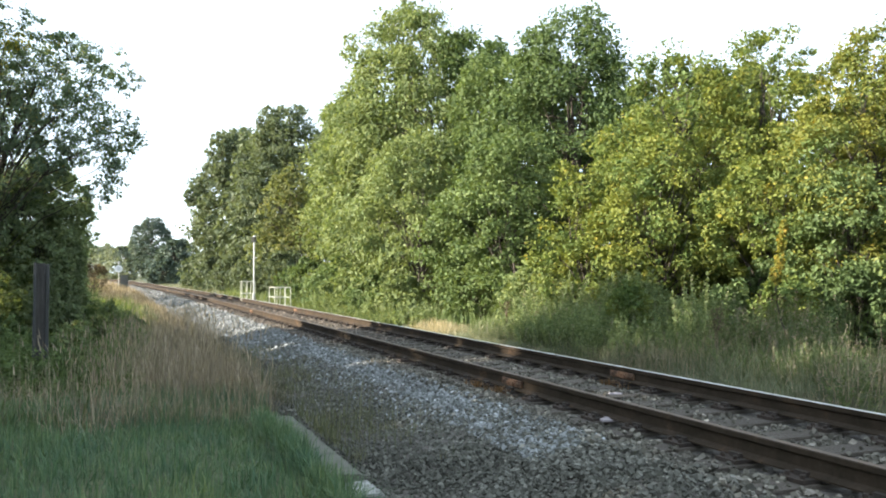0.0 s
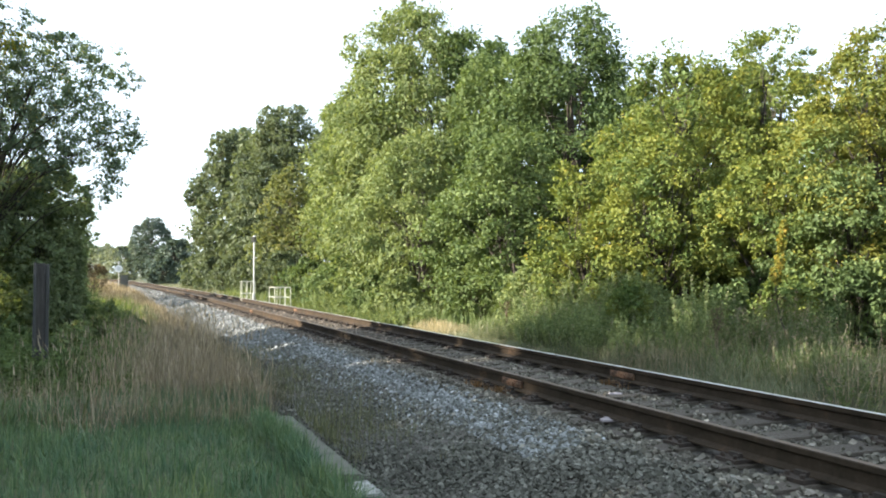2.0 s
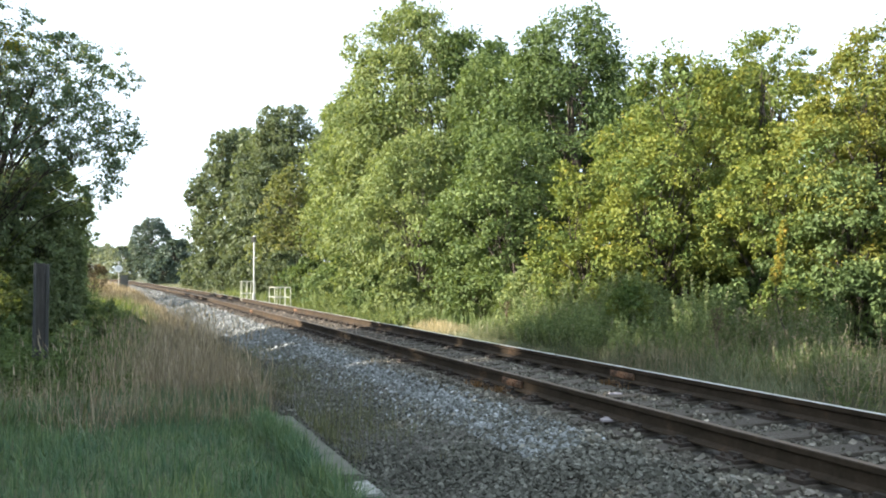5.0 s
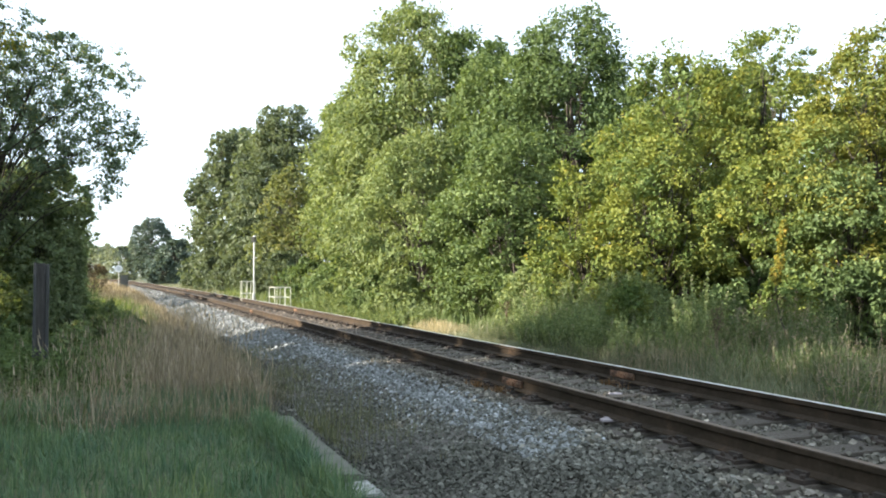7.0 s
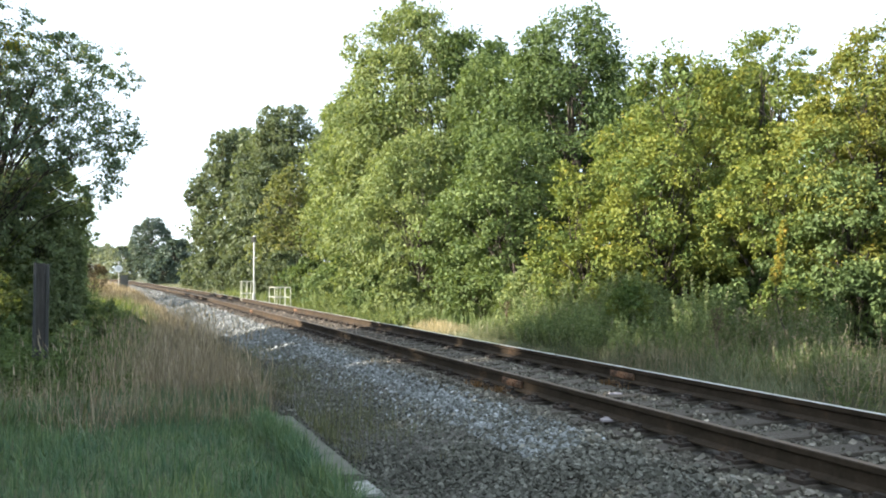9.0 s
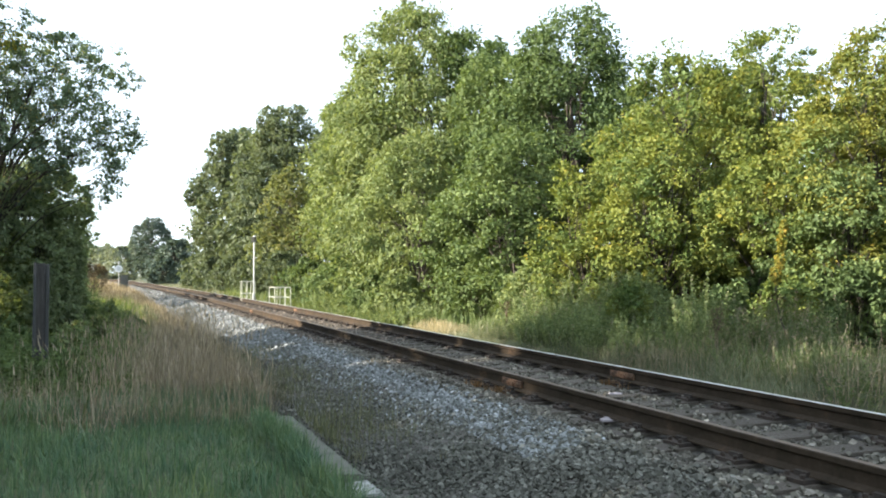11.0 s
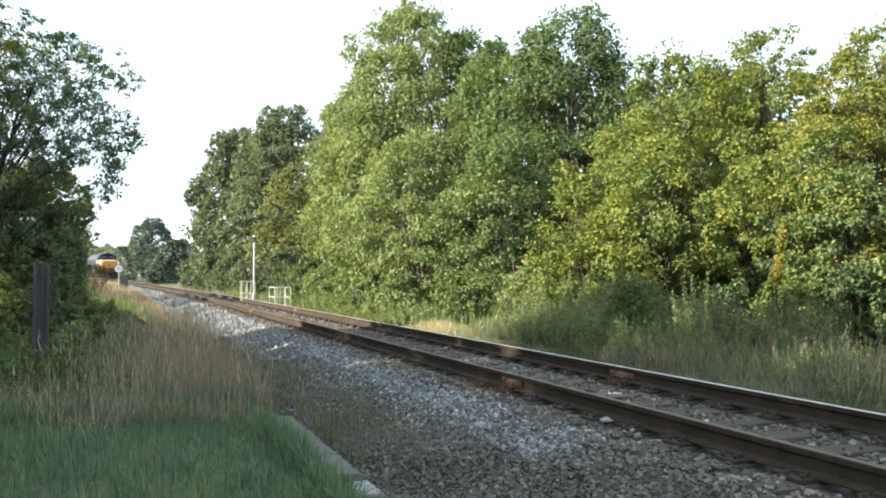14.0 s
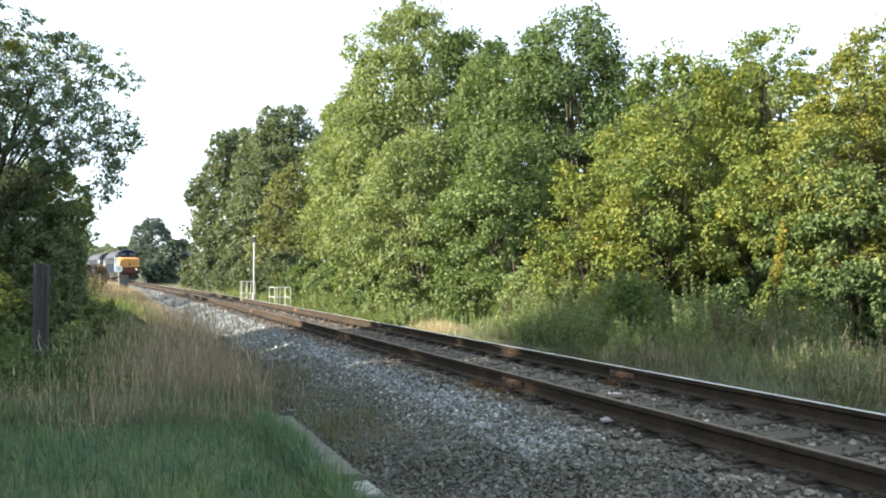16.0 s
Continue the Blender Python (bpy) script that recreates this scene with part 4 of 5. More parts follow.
    s, u, P = scatter(9000, -0.5, 6.4, 3.5, 5.6, rng)
    UV, UF, t = blades(P[clumpy(s, u, 1.6, -0.4, 0.2)], 0.5, 0.03, rng, 0.9, 1.2)
    grass_field("tall_weeds", "tall green nettles and weeds below the bushes", [(TV, TF), (UV, UF)], M_NETTLE)
    s, u, P = scatter(16000, -9, 30, 3.9, 7.0, rng, 1.2)
    k = clumpy(s, u, 0.9, -0.2, 0.7)
    NV, NF, t = blades(P[k], 0.5, 0.014, rng, 0.6, 1.0)
    grass_field("verge_weeds", "deep green weeds along the foot of the wood", [(NV, NF)], M_GREEN)
    grass_field("verge_grass", "mixed green and straw grass on the verge below the wood", g, M_VERGE)
    # green weeds among the dry bank
    s, u, P = scatter(26000, -3, 24, -9.5, -3.6, rng, 1.2)
    k = (u < -4.7 + 0.09 * (s + 3) + rng.normal(0, 0.4, len(s))) & (u > -10.5) & ((s > 1.9 + 0.3 * u) | (rng.random(len(s)) < 0.12))
    V, F, t = blades(P[k], 0.4, 0.02, rng, 0.6, 0.9)
    s, u, P = scatter(8500, -5.6, 5, -3.1, -1.8, rng)
    V2, F2, t = blades(P[clumpy(s, u, 2.2, -0.1, 1.0)] + np.array([0, 0, 0.31]), 0.19, 0.0055, rng, 0.4, 0.7)
    s, u, P = scatter(3200, 6, 30, -8.5, -4.0, rng, 1.1)
    V5, F5, t = blades(P, 0.55, 0.03, rng, 0.5, 0.9)
    s, u, P = scatter(7000, 30, 90, -16, -5.5, rng)
    V8, F8, t = blades(P, 0.7, 0.05, rng, 0.5, 0.9)
    grass_field("green_weeds", "green weeds and nettles growing through the dry grass", [(V, F)], M_DARK)
    grass_field("bank_weeds", "olive green weeds on the sunlit bank", [(V5, F5), (V8, F8)], M_OLIVE)
    s, u, P = scatter(350, -5.0, 4, -3.0, -2.0, rng)
    V6, F6, t = blades(P + np.array([0, 0, 0.31]), 0.5, 0.005, rng, 0.3, 0.8)
    grass_field("cess_weeds", "dull green weeds and dead stalks in the edge of the ballast", [(V2, F2), (V6, F6)], M_CESS)


build_grass()

# ---------- lineside things ----------
def fence_post(x, y, w, d, h, rz):
    p = thing("fence_post", "grey weathered square timber post overgrown by bushes", "post", "fence posts", at=pose(x, y, -0.5, 0, 0, rz))
    part("shaft", box(bmesh.new(), 0, 0, 0, w, d, h, 0.012), M_POST, p)
    bm = bmesh.new()
    r = bmesh.ops.create_cone(bm, cap_ends=True, segments=4, radius1=w * 0.70, radius2=w * 0.55, depth=0.02, matrix=Matrix.Translation((0, 0, h + 0.01)) @ pose(0, 0, 0, 0, 0, 45))
    part("weathered_top", bm, M_POST, p)


fence_post(-5.675, 11.1, 0.105, 0.1, 1.73, 4)


def steel_post(x, y, w, h, rz):
    """A slim angle-section post."""
    p = thing("steel_post", "slim pale grey steel angle post standing against the old timber", "post", "fence posts", at=pose(x, y, -0.5, 0, 0, rz))
    bm = box(bmesh.new(), 0, 0, 0, w, 0.008, h, 0.002)
    box(bm, -w / 2 + 0.004, 0.03, 0, 0.008, 0.052, h, 0.002)
    part("shaft", bm, M_STEELPOST, p)
    for z in (h - 0.52, h - 0.48):
        part("bolt", rod(bmesh.new(), (0, -0.004, z), (0, -0.02, z), 0.012, n=6), M_STEELPOST, p)


steel_post(-5.66, 10.9, 0.04, 1.76, 0)
steel_post(-5.59, 11.12, 0.045, 1.74, 8)


def sign():
    s = thing("round_sign", "white round lineside sign with dark centre on a white post", "sign", at=pose(-26.0, 63.0, -0.13, 0, 0, 20))
    part("post", rod(bmesh.new(), (0, 0, 0), (0, 0, 2.2), 0.026, n=12), M_GALV, s)
    part("disc", rod(bmesh.new(), (0, -0.04, 1.72), (0, -0.065, 1.72), 0.29, n=32), M_WHITE, s)
    part("disc_centre", rod(bmesh.new(), (0, -0.066, 1.72), (0, -0.072, 1.72), 0.16, n=24), M_GALV, s, "grey disc centre")
    part("finial", rod(bmesh.new(), (0, 0, 2.2), (0, 0, 2.34), 0.05, 0.01, 8), M_WHITE, s)


def relay_cabinet():
    c = thing("relay_cabinet", "grey steel lineside equipment cabinet on legs", "cabinet", at=pose(-24.75, 61.0, -0.22, 0, 0, 20))
    part("body", box(bmesh.new(), 0, 0, 0.12, 0.56, 0.45, 1.15, 0.02), M_CABINET, c)
    part("roof", box(bmesh.new(), 0, 0, 1.27, 0.64, 0.53, 0.05, 0.015), M_CABINET, c)
    d = part("door", box(bmesh.new(), 0, -0.232, 0.18, 0.48, 0.02, 1.02, 0.006), M_CABINET, c)
    part("handle", box(bmesh.new(), 0.18, -0.25, 0.65, 0.03, 0.03, 0.14, 0.008), M_BLACK, d)
    part("plinth", box(bmesh.new(), 0, 0, -0.05, 0.6, 0.48, 0.17, 0.01), M_CONCRETE, c)


def signal_pole():
    p = thing("lineside_pole", "slim galvanised steel pole with a small dark lamp head", "pole", at=pose(-8.66, 36.0, -0.35))
    part("base_plate", box(bmesh.new(), 0, 0, 0, 0.32, 0.32, 0.05, 0.01), M_CONCRETE, p)
    part("shaft", rod(bmesh.new(), (0, 0, 0.04), (0, 0, 3.05), 0.036, 0.034, 14), M_GALV, p)
    part("collar", rod(bmesh.new(), (0, 0, 0.05), (0, 0, 0.6), 0.062, 0.062, 14), M_GALV, p)
    h = part("lamp_head", box(bmesh.new(), 0, -0.02, 2.95, 0.19, 0.24, 0.25, 0.03), M_CABINET, p, "small dark grey lamp housing")
    part("hood", box(bmesh.new(), 0, -0.19, 3.13, 0.2, 0.16, 0.03, 0.01), M_CABINET, h)
    part("cap", rod(bmesh.new(), (0, 0, 3.2), (0, 0, 3.25), 0.08, 0.045, 12), M_GALV, p)
    part("bracket", box(bmesh.new(), 0.075, 0, 2.2, 0.1, 0.05, 0.05, 0.008), M_GALV, p)


def guard_rail(x, y, w, d, h, rz, label):
    g = thing("guard_rail", label, "railing", "guard rails", at=pose(x, y, -0.36, 0, 0, rz))
    r = 0.0145
    for px, py in ((-w / 2, 0), (-w / 6, 0), (w / 6, 0), (w / 2, 0), (-w / 2, d), (0, d), (w / 2, d)):
        part("upright", rod(bmesh.new(), (px, py, 0), (px, py, h), r, n=10), M_RAILING, g)
    for z in (h, h * 0.52):
        part("rail_bar", rod(bmesh.new(), (-w / 2, 0, z), (w / 2, 0, z), r, n=10), M_RAILING, g)
        part("rail_bar", rod(bmesh.new(), (-w / 2, d, z), (w / 2, d, z), r, n=10), M_RAILING, g)
        for sx in (-w / 2, w / 2):
            part("side_bar", rod(bmesh.new(), (sx, 0, z), (sx, d, z), r, n=10), M_RAILING, g)


sign()
relay_cabinet()
signal_pole()
guard_rail(-9.05, 36.6, 0.6, 0.8, 1.15, 18, "cream painted tubular guard railing round the pole foot")
guard_rail(-7.05, 34.6, 0.7, 1.4, 0.9, 22, "cream painted tubular guard railing beside the track")


def litter():
    bm = bmesh.new()
    box(bm, 0, 0, 0, 0.16, 0.045, 0.024, 0.006)
    box(bm, 0.02, 0.03, 0.012, 0.11, 0.03, 0.018, 0.004, pose(0, 0, 0, 6, 4, 8))
    me = bpy.data.meshes.new("wood_offcut")
    bm.to_mesh(me)
    bm.free()
    me.materials.append(M_OFFCUT)
    bm = bmesh.new()
    box(bm, 0, 0, 0, 0.15, 0.028, 0.016, 0.004)
    box(bm, 0.03, 0.014, 0.008, 0.07, 0.012, 0.012, 0.003, pose(0, 0, 0, 0, 6, 10))
    mesh_strip = bpy.data.meshes.new("wood_strip")
    bm.to_mesh(mesh_strip)
    bm.free()
    mesh_strip.materials.append(M_OFFCUT)
    thing("wood_offcut", "pale painted wood offcut lying by the near rail", "offcut", mesh=me, at=pose(1.43, 6.82, -0.178, 4, 3, 24))
    thing("wood_offcut", "thin pale strip of wood lying between the rails", "offcut", mesh=mesh_strip, at=pose(1.83, 8.4, -0.186, 3, 2, 12))
    pts = [(-0.07, 0, 0.03), (-0.04, 0.03, 0.045), (0.0, 0.04, 0.05), (0.05, 0.035, 0.05), (0.09, 0.0, 0.04)]
    V, F = tubes([(pts, [0.012, 0.034, 0.036, 0.036, 0.014])], 10)
    thing("plastic_bottle", "crushed white plastic bottle lying in the ballast", "bottle", mesh=mesh_from("plastic_bottle", V, F, M_WHITE, True), at=pose(2.56, 4.7, -0.17, 10, 0, 30))


litter()


def straw_tuft(s, u, seed):
    rng = np.random.default_rng(seed)
    n = 160
    x, y, h = on_track(s + rng.normal(0, 0.12, n), u + rng.normal(0, 0.03, n))
    V, F, _ = blades(np.stack([x, y, np.full(n, -0.2)], 1), 0.09, 0.008, rng, 0.9, 0.8)
    thing("straw_tuft", "rust-brown dead grass tuft caught at the rail joint", "grass tuft", "tufts at the rail joints", mesh=mesh_fast("straw_tuft", V, F, M_TUFT))


def dead_plant(x, y, height, label, category):
    rng = np.random.default_rng(int(abs(x) * 100))
    root = thing(category.replace(" ", "_"), label, category, at=pose(x, y, -0.43))
    stems = [([(0, 0, 0), (rng.normal(0, 0.04), rng.normal(0, 0.04), height * 0.6), (rng.normal(0, 0.09), rng.normal(0, 0.09), height)], [0.006, 0.005, 0.003]) for _ in range(5)]
    V, F = tubes(stems, 5)
    part("stalk_tangle", mesh_from("stalk_tangle", V, F, M_BROWN), None, root)
    n = 160
    st = [Vector(p[0][2]) for p in stems]
    pick = rng.integers(0, 5, n)
    P = np.array([st[k] for k in pick]) * (1 - 0.4 * rng.random((n, 1))) + rng.normal(0, 0.02, (n, 3))
    V, F = leaf_arrays(P, unit(rng.normal(0, 1, (n, 3))), 0.035, rng)
    tagged(part("seed_fluff", mesh_fast("seed_fluff", V, F, M_BROWN), None, root), kind="stuff")


dead_plant(4.62, 13.3, 0.95, "rust-brown dead dock plant among the verge weeds", "dock plant")
dead_plant(1.5, 18.6, 0.9, "rust-brown dead dock plant among the verge weeds", "dock plant")
dead_plant(-3.84, 8.4, 0.16, "small rust-brown dead dock plant in the grass", "dock plant")
straw_tuft(JOINT, -GAUGE / 2 - 0.16, 1)
straw_tuft(JOINT + 0.5, -GAUGE / 2 - 0.2, 2)
straw_tuft(JOINT, GAUGE / 2 - 0.16, 3)


def yellow_sapling():
    lobes = [(-0.04, 0, 1.5, 0.08, 0.08, 0.15), (0.02, 0, 1.75, 0.07, 0.07, 0.16), (0.06, 0, 2.05, 0.06, 0.06, 0.16), (0.1, 0, 2.3, 0.05, 0.05, 0.14)]
    tree("sapling", 5.72, 13.4, -0.42, lobes, M_GOLD, 0.065, 180, "slender sapling with golden yellow leaves before the wood", "sapling", seed=77, trunk_r=0.02, gaps=0.0)


yellow_sapling()

# ---------- train ----------
M_NOSE = paint("locomotive_nose_yellow", (0.5, 0.26, 0.085), 0.6, 0.3)
M_LBLUE = paint("locomotive_body_blue", (0.007, 0.012, 0.027), 0.7, 0.35, spec=0.08)
M_LGREY = paint("locomotive_pale_grey", (0.17, 0.22, 0.27), 0.8, 0.3)
M_ROOF = paint("locomotive_roof_grey", (0.035, 0.043, 0.055), 0.7, 0.4)
M_UNDER = paint("underframe_black", (0.03, 0.028, 0.025), 0.8, 0.4)
M_WHEEL = surface("wheel_steel", [(0.3, (0.09, 0.07, 0.055)), (0.7, (0.22, 0.2, 0.18))], 5, 0.5, 0.7, 0.1, 0.2)
M_SKIRT = paint("grimy_nose_skirt", (0.11, 0.045, 0.03), 0.75, 0.4)
M_RED = paint("buffer_beam_red", (0.09, 0.028, 0.022), 0.7, 0.4)


def glassy(name, col, rough=0.08):
    m, nt, out = material(name)
    b = nt.nodes.new("ShaderNodeBsdfPrincipled")
    b.inputs["Base Color"].default_value = (*col, 1)
    b.inputs["Roughness"].default_value = rough
    nt.links.new(b.outputs[0], out.inputs[0])
    return m


M_GLASS = glassy("dark_cab_glass", (0.02, 0.025, 0.03))


def lamp_material():
    m, nt, out = material("headlight_lens")
    e = nt.nodes.new("ShaderNodeEmission")
    e.inputs[0].default_value, e.inputs[1].default_value = (1, 0.93, 0.8, 1), 2.0
    nt.links.new(e.outputs[0], out.inputs[0])
    return m


M_LAMP = lamp_material()


def loft(sections, close=True):
    """A skin over rings of points (same count), with end caps."""
    bm = bmesh.new()
    rings = [[bm.verts.new(p) for p in ring] for ring in sections]
    for a, b in zip(rings, rings[1:]):
        n = len(a)
        for k in range(n if close else n - 1):
            bm.faces.new((a[k], a[(k + 1) % n], b[(k + 1) % n], b[k]))
    bm.faces.new(rings[0][::-1])
    bm.faces.new(rings[-1])
    bmesh.ops.recalc_face_normals(bm, faces=bm.faces)
    return bm


def body_ring(y, half, z0, z1, roof_z, lean=0.0):
    """Cross-section of a carriage body: sides, cantrail and a rounded roof."""
    pts = [(-half, y, z0), (-half, y, z1)]
    for k in range(1, 8):
        a = math.pi * (1 - k / 8)
        pts.append((math.cos(a) * half, y + lean, z1 + math.sin(a) * (roof_z - z1)))
    return pts + [(half, y, z1), (half, y, z0)]


def nose_ring(y, half, z0, z1, r=0.25):
    pts = [(-half, y, z0)]
    for k in range(5):
        a = math.pi - k * math.pi / 8
        pts.append((-half + r + math.cos(a) * r, y, z1 - r + math.sin(a) * r))
    for k in range(5):
        a = math.pi / 2 - k * math.pi / 8
        pts.append((half - r + math.cos(a) * r, y, z1 - r + math.sin(a) * r))
    return pts + [(half, y, z0)]


def locomotive(label, nose_paint):
    L = thing("locomotive", label, "locomotive", "train")
    half = 1.35
    # main body between the cabs
    part("body", loft([body_ring(y, half, 1.08, 2.98, 3.08) for y in (-7.2, -5.2, 0, 5.2, 7.2)]), M_LBLUE, L)
    part("roof", loft([[(x, y, z + 0.012) for x, _, z in body_ring(y, half - 0.02, 2.99, 3.02, 4.03)] for y in (-5.3, -2, 2, 5.3)]), M_ROOF, L, "dark grey curved roof", smooth=False)
    skirt_paint = M_SKIRT if nose_paint is M_NOSE else M_UNDER
    for sgn in (1, -1):
        turn = pose(0, 0, 0, 0, 0, 0 if sgn > 0 else 180)
        cab = part("cab", loft([body_ring(5.3, half + 0.005, 1.09, 2.98, 4.05), body_ring(6.6, half + 0.005, 1.09, 2.95, 4.07), body_ring(7.25, half - 0.03, 1.09, 2.85, 3.97, -0.18), ]), M_LBLUE, L, "dark blue cab", turn)
        nose = part("nose", loft([nose_ring(7.2, half - 0.03, 1.72, 3.02), nose_ring(8.3, half - 0.07, 1.72, 2.96), nose_ring(8.72, half - 0.12, 1.72, 2.86, 0.4), nose_ring(8.86, half - 0.24, 1.74, 2.74, 0.45)]), nose_paint, L, "orange-yellow rounded nose" if nose_paint is M_NOSE else "dark rounded nose", turn)
        part("nose_skirt", loft([nose_ring(7.2, half - 0.03, 1.05, 1.715, 0.02), nose_ring(8.3, half - 0.07, 1.05, 1.715, 0.02), nose_ring(8.72, half - 0.12, 1.08, 1.715, 0.02), nose_ring(8.84, half - 0.2, 1.15, 1.715, 0.02)]), skirt_paint, L, "grimy red-brown lower nose", turn)
        for x in (-0.66, 0.66):
            part("windscreen", box(bmesh.new(), x * 0.9, 7.22, 3.16, 0.82, 0.08, 0.4, 0.02, pose(0, 0, 0, 14)), M_GLASS, cab, "dark windscreen pane")
        part("windscreen_surround", box(bmesh.new(), 0, 7.16, 2.9, 2.3, 0.14, 0.78, 0.06, pose(0, 0, 0, 14)), M_LBLUE, cab, "dark blue windscreen surround")
        for x in (-half - 0.01, half + 0.01):
            part("cab_side_panel", box(bmesh.new(), x, 6.15, 1.15, 0.02, 1.9, 1.75, 0.005), M_LGREY, cab, "pale cab side panel")
            part("side_window", box(bmesh.new(), x * 1.012, 6.3, 2.2, 0.03, 0.75, 0.6, 0.01), M_GLASS, cab)
            part("cab_door", box(bmesh.new(), x * 1.008, 5.55, 1.2, 0.03, 0.62, 1.85, 0.01), M_LGREY, cab)
            part("handrail", rod(bmesh.new(), (x * 1.02, 5.95, 1.3), (x * 1.02, 5.95, 2.5), 0.02, n=6), M_WHITE, cab)
        for x in (-0.85, 0.85):
            part("marker_light", rod(bmesh.new(), (x, 8.72, 1.5), (x, 8.86, 1.5), 0.05, n=14), M_LAMP if sgn > 0 else M_GLASS, nose)
            part("horn_grille", box(bmesh.new(), x * 0.55, 8.80, 1.3, 0.3, 0.05, 0.3, 0.01), M_BLACK, nose)
        part("headlight", rod(bmesh.new(), (0, 8.82, 2.1), (0, 8.9, 2.1), 0.11, n=16), M_GLASS, nose, "round unlit headlight")
        part("nose_door_seam", box(bmesh.new(), 0, 8.855, 1.76, 0.03, 0.03, 0.85, 0.005), M_BLACK, nose)
        beam = part("buffer_beam", box(bmesh.new(), 0, 8.72, 0.82, 2.5, 0.3, 0.36, 0.03), M_RED, L, "dull red buffer beam", turn)
        for x in (-0.87, 0.87):
            b = rod(bmesh.new(), (x, 8.85, 1.03), (x, 9.25, 1.03), 0.11, n=14)
            rod(b, (x, 9.25, 1.03), (x, 9.34, 1.03), 0.24, n=20)
            part("buffer", b, M_UNDER, beam)
        part("coupling_hook", box(bmesh.new(), 0, 9.0, 0.95, 0.09, 0.3, 0.16, 0.02), M_UNDER, beam)
        plough = loft([[(-1.2, 8.9, 0.2), (1.2, 8.9, 0.2), (1.2, 8.75, 0.75), (-1.2, 8.75, 0.75)], [(-1.2, 8.84, 0.2), (1.2, 8.84, 0.2), (1.2, 8.69, 0.75), (-1.2, 8.69, 0.75)]])
        part("plough", plough, M_UNDER, beam)
    # side details
    for x in (-half - 0.012, half + 0.012):
        part("waist_band", box(bmesh.new(), x, 0, 1.12, 0.02, 10.4, 0.5, 0.005), M_LBLUE, L)
        for y in (-4.2, -2.6, 0.2, 1.9, 3.6):
            part("side_grille", box(bmesh.new(), x, y, 2.25, 0.03, 1.15, 0.62, 0.01), M_BLACK, L)
        for y in (-3.4, 2.8):
            part("body_window", box(bmesh.new(), x, y, 1.75, 0.03, 0.55, 0.42, 0.01), M_GLASS, L)
    for y in (-3.2, -1.2, 1.4):
        part("exhaust_port", rod(bmesh.new(), (0, y, 3.8), (0, y, 3.95), 0.22, n=14), M_UNDER, L)
    part("radiator_fan", rod(bmesh.new(), (0, 3.9, 3.8), (0, 3.9, 3.93), 0.65, n=24), M_BLACK, L)
    part("underframe", box(bmesh.new(), 0, 0, 0.88, 2.5, 16.6, 0.2, 0.02), M_UNDER, L)
    part("fuel_tank", box(bmesh.new(), 0, 0, 0.34, 2.3, 4.0, 0.56, 0.06), M_UNDER, L)
    wheels = []
    for by in (-5.6, 5.6):
        bg_ = bmesh.new()
        for x in (-1.12, 1.12):
            box(bg_, x, 0, 0.42, 0.14, 4.7, 0.34, 0.03)
            for ay in (-2.05, 0, 2.05):
                box(bg_, x * 1.06, ay, 0.36, 0.2, 0.42, 0.36, 0.03)
        box(bg_, 0, 0, 0.6, 2.2, 0.9, 0.28, 0.03)
        bogie = part("bogie", bg_, M_UNDER, L, at=pose(0, by, 0))
        for ay in (-2.05, 0, 2.05):
            w = bmesh.new()
            rod(w, (-1.0, 0, 0), (1.0, 0, 0), 0.09, n=12)
            for x in (-0.75, 0.75):
                rod(w, (x - 0.07, 0, 0), (x + 0.07, 0, 0), 0.555, n=28)
                rod(w, (x - 0.075 * (1 if x > 0 else -1) - 0.012, 0, 0), (x - 0.075 * (1 if x > 0 else -1) + 0.012, 0, 0), 0.585, n=28)
                for a in range(6):
                    c, sn = math.cos(a * math.pi / 3), math.sin(a * math.pi / 3)
                    rod(w, (x - 0.09, c * 0.32, sn * 0.32), (x + 0.09, c * 0.32, sn * 0.32), 0.06, n=6)
            ws = part("wheelset", w, M_WHEEL, bogie, at=pose(0, ay, 0.57))
            wheels.append((ws, ay))
    return L, wheels


loco_a, wheels_a = locomotive("diesel locomotive with orange-yellow nose, pale cab side and dark body", M_NOSE)
loco_b, wheels_b = locomotive("dark diesel locomotive coupled behind the leading one", M_LBLUE)
SPEED, FRONT_END = 10.3, 97.0


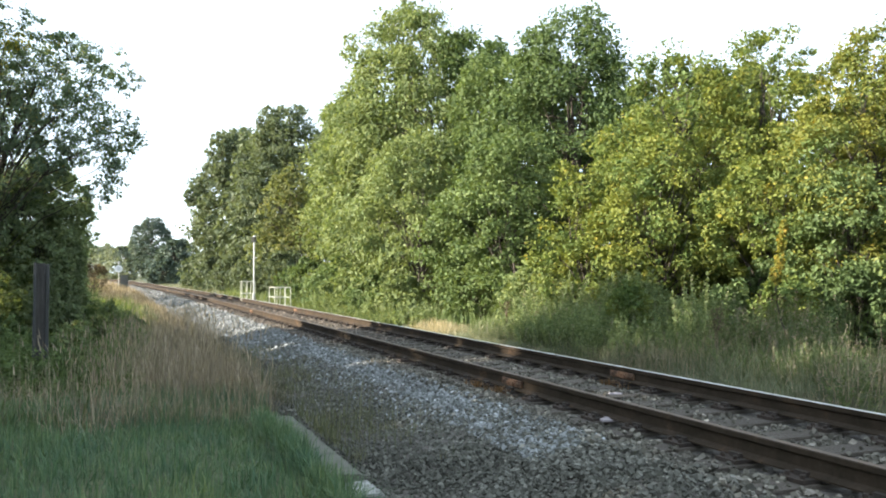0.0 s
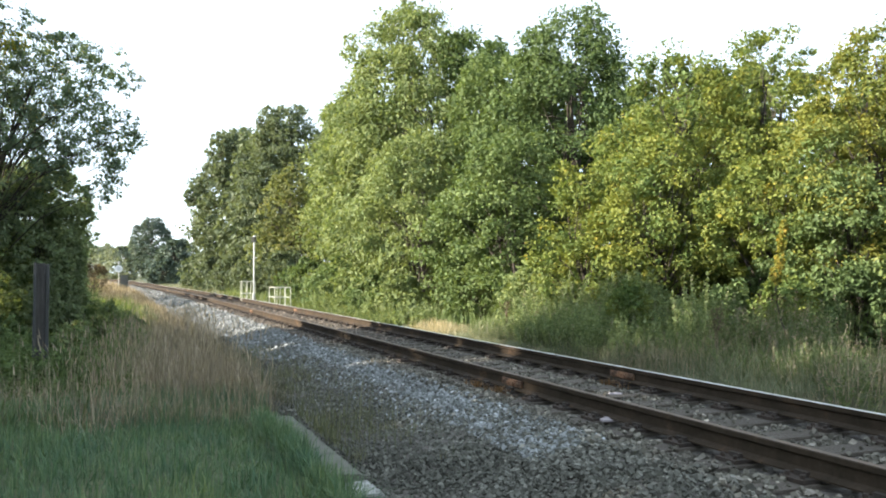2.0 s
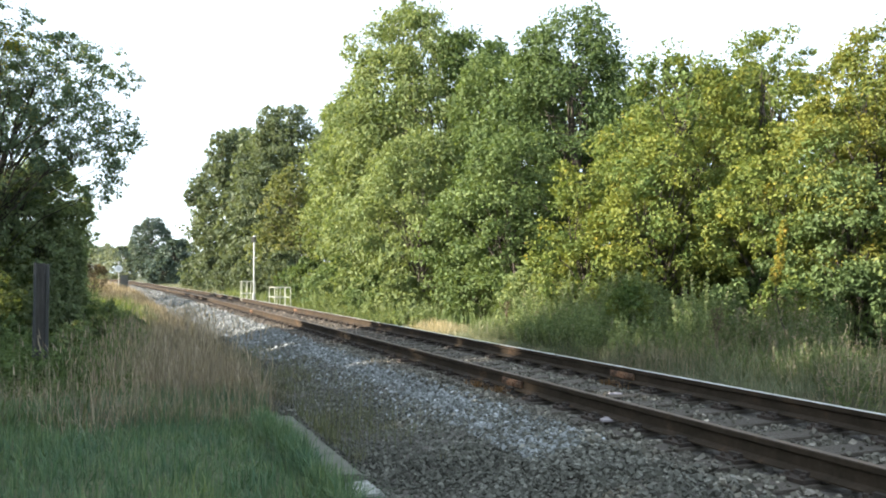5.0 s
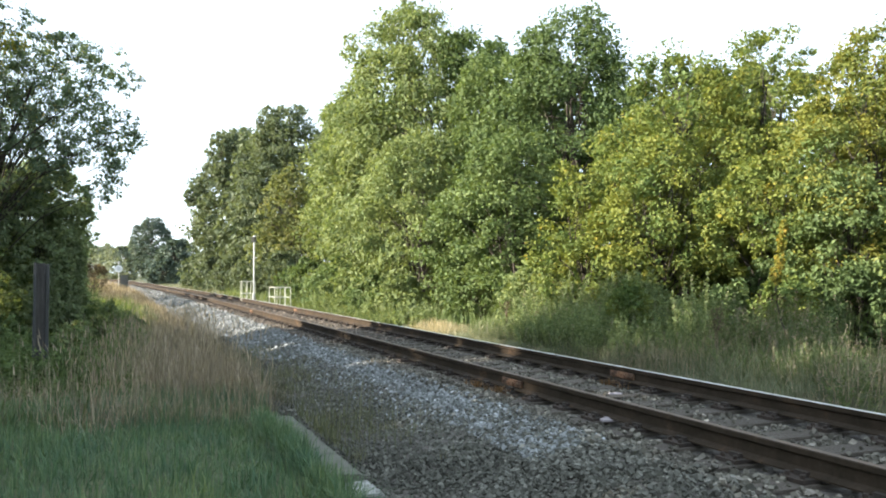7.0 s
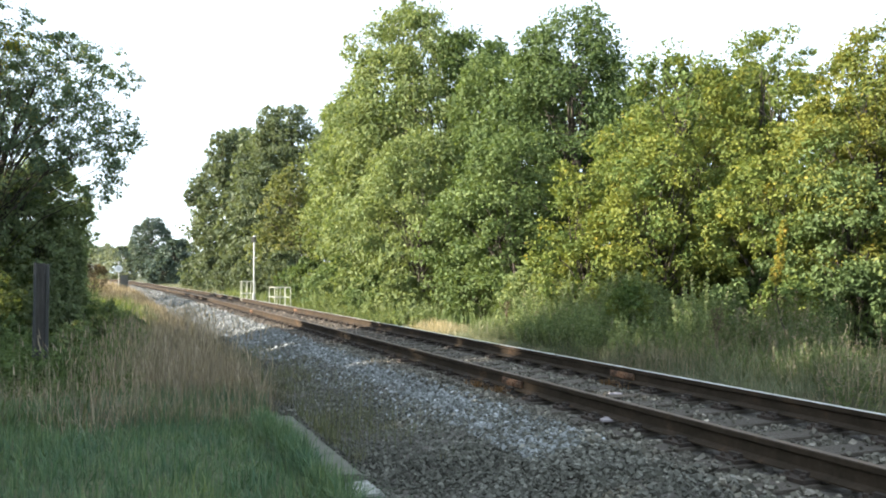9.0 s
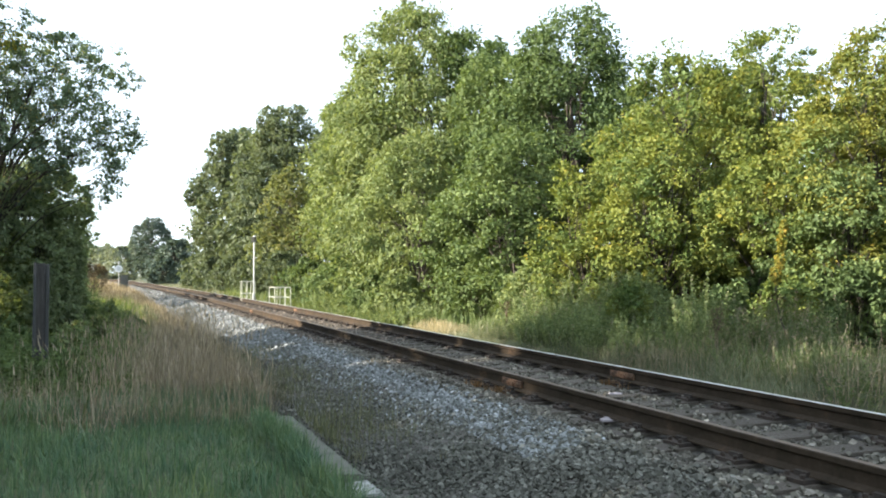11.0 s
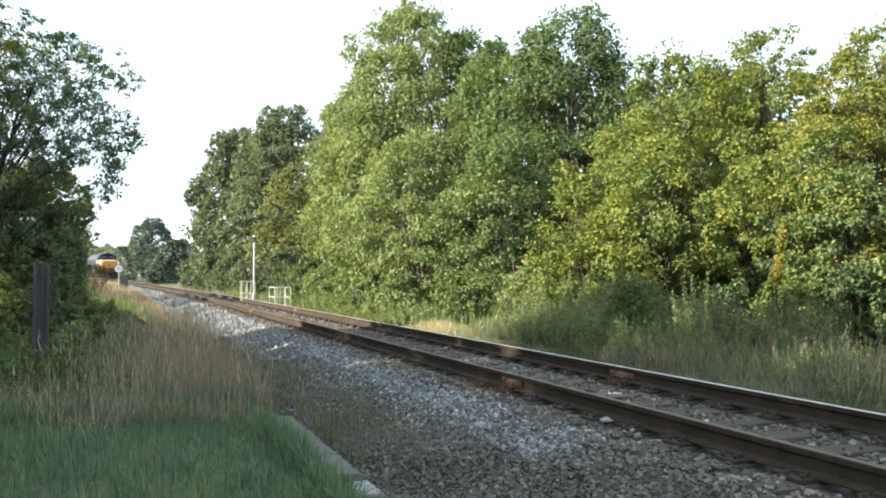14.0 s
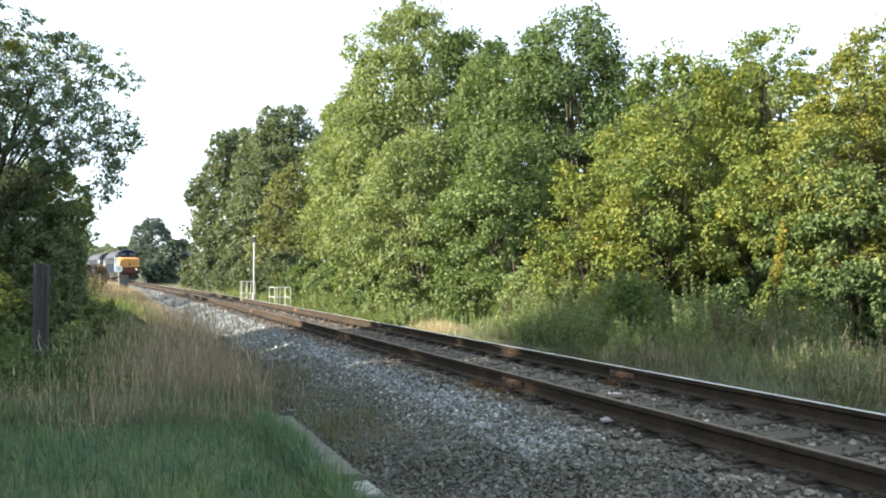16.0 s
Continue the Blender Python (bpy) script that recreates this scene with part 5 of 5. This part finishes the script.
def build_stones():
    rng = np.random.default_rng(21)
    shapes = []
    for k in range(10):
        bm = bmesh.new()
        bmesh.ops.create_cube(bm, size=1.35)
        # six-sided lumps, skewed and chipped as crushed stone is
        sc = rng.uniform(0.6, 1.0, 3)
        for v in bm.verts:
            j = rng.uniform(0.6, 1.25, 3)
            v.co = Vector((v.co.x * sc[0] * j[0], v.co.y * sc[1] * j[1], v.co.z * sc[2] * j[2] * 0.85))
        bmesh.ops.triangulate(bm, faces=bm.faces)
        bm.verts.index_update()
        V = np.array([v.co[:] for v in bm.verts])
        F = np.array([[v.index for v in f.verts] for f in bm.faces])
        bm.free()
        shapes.append((V, F))
    meshes = []
    for k, (V, F) in enumerate(shapes):
        meshes.append(mesh_fast("stone", V * 0.027, F, M_STONE))

    def stone_places(n, s0, s1, u0, u1, power=1.0):
        s = s0 + (s1 - s0) * rng.random(n) ** power
        u = rng.uniform(u0, u1, n)
        # keep rails and sleepers clear
        z = np.interp(u, BU, BZ) + rise(s)
        off = np.abs(((s - SLEEPER_0) / SLEEPER_GAP + 0.5) % 1 - 0.5) * SLEEPER_GAP
        on_sl = (off < 0.15) & (np.abs(u) < 1.33)
        on_rail = np.abs(np.abs(u) - GAUGE / 2) < 0.17
        keep = ~(on_sl & (rng.random(n) > 0.13 + 0.4 * (np.abs(u) > 1.08))) & ~(on_rail & on_sl)
        z = np.where(on_sl, np.maximum(z, SLEEPER_TOP - 0.004 + rise(s)), z)
        z = np.where(on_rail, z - 0.03, z)
        return s[keep], u[keep], z[keep]

    # the nearest stones, pieces of their own
    s, u, z = stone_places(420, -7.4, -5.2, -2.6, -1.4)
    for i in range(min(300, len(s))):
        x, y, _ = on_track(s[i], u[i])
        st = new("stone", meshes[i % 10])
        st.parent = bed
        sc = rng.uniform(0.7, 1.5)
        st.matrix_basis = pose(float(x), float(y), z[i] + 0.012, *rng.uniform(0, 360, 3)) @ Matrix.Diagonal((sc, sc, sc, 1))

    def cloud(n, s0, s1, u0, u1, size, power=1.0):
        s, u, z = stone_places(n, s0, s1, u0, u1, power)
        x, y, _ = on_track(s, u)
        m = len(s)
        q = rng.normal(0, 1, (m, 4))
        q /= np.linalg.norm(q, axis=1, keepdims=True)
        w, a, b, c = q.T
        R = np.stack([np.stack([1 - 2 * (b * b + c * c), 2 * (a * b - c * w), 2 * (a * c + b * w)], -1),
                      np.stack([2 * (a * b + c * w), 1 - 2 * (a * a + c * c), 2 * (b * c - a * w)], -1),
                      np.stack([2 * (a * c - b * w), 2 * (b * c + a * w), 1 - 2 * (a * a + b * b)], -1)], 1)
        sz = size * np.minimum(np.exp(rng.normal(0, 0.3, m)), 1.7)
        pick = rng.integers(0, 10, m)
        SV = np.stack([v for v, f in shapes])[pick]
        SF = np.stack([f for v, f in shapes])[pick]
        V = np.einsum("nij,nkj->nki", R, SV) * sz[:, None, None]
        V += np.stack([x, y, z + sz * rng.uniform(0.0, 0.7, m)], 1)[:, None, :]
        F = SF + (np.arange(m) * SV.shape[1])[:, None, None]
        return V.reshape(-1, 3), F.reshape(-1, 3)

    def heap(name, mat, clouds):
        k, Vs, Fs = 0, [], []
        for args in clouds:
            V, F = cloud(*args)
            Vs.append(V)
            Fs.append(F + k)
            k += len(V)
        ob = new(name, mesh_fast(name, np.concatenate(Vs), np.concatenate(Fs), mat))
        ob.parent = bed
        tagged(ob, kind="stuff")

    heap("old_loose_stones", M_STONE, ((10500, -8.5, 2, -3.0, -2.1, 0.0195), (3600, -4.6, 2, -2.2, -1.7, 0.02), (6500, -8.5, -4.4, -2.2, -1.2, 0.0205),
                                       (2800, 2, 14, -3.0, -2.3, 0.03), (1400, -9, 14, 1.4, 2.4, 0.03), (1200, -20, -8.5, -3.0, 2.4, 0.036)))
    heap("track_loose_stones", M_TRACK, ((15500, -8.2, 3, -1.38, 1.4, 0.0235), (4200, -8, 2, -1.3, -0.75, 0.02)))
    heap("stained_loose_stones", M_STAINED, ((6500, 3, 14, -1.35, 1.5, 0.027), (3600, 14, 40, -1.35, 1.6, 0.04)))
    heap("fresh_loose_stones", M_FRESH, ((4600, -4.6, 2, -1.78, -1.24, 0.021), (1100, -4.6, 2, -2.15, -1.78, 0.021), (2400, -6.3, -4.6, -1.85, -1.2, 0.021), (7000, 2, 14, -2.4, -1.3, 0.029), (6500, 14, 40, -3.0, -1.3, 0.036), (2200, 40, 110, -3.0, -1.3, 0.06)))


build_stones()


# ---------- what moves ----------
def motions():
    for loco, wheels, back in ((loco_a, wheels_a, 9.35), (loco_b, wheels_b, 9.35 + 18.8)):
        rows = []
        for k in range(33):
            t = k * 0.5
            s = FRONT_END + SPEED * (16.0 - t) + back
            x, y, h = on_track(s)
            rows.append((t, pose(float(x), float(y), 0.006 + float(rise(s)), 0, 0, math.degrees(float(h)) + 180)))
        walk(loco, rows)
        turn = math.degrees(SPEED * 0.1 / 0.555)
        for ws, ay in wheels:
            walk(ws, [(k * 0.1, pose(0, ay, 0.57, -turn * k)) for k in range(161)])
    # crowns stir in a light wind
    for crown, amount, i in SWAY:
        rows = []
        for k in range(21):
            t = k * 0.8
            rows.append((t, pose(0, 0, 0, amount * math.sin(t * 1.9 + i * 2.1) * math.sin(t * 0.5 + i), amount * math.sin(t * 1.5 + i * 1.3), 0)))
        walk(crown, rows)


motions()
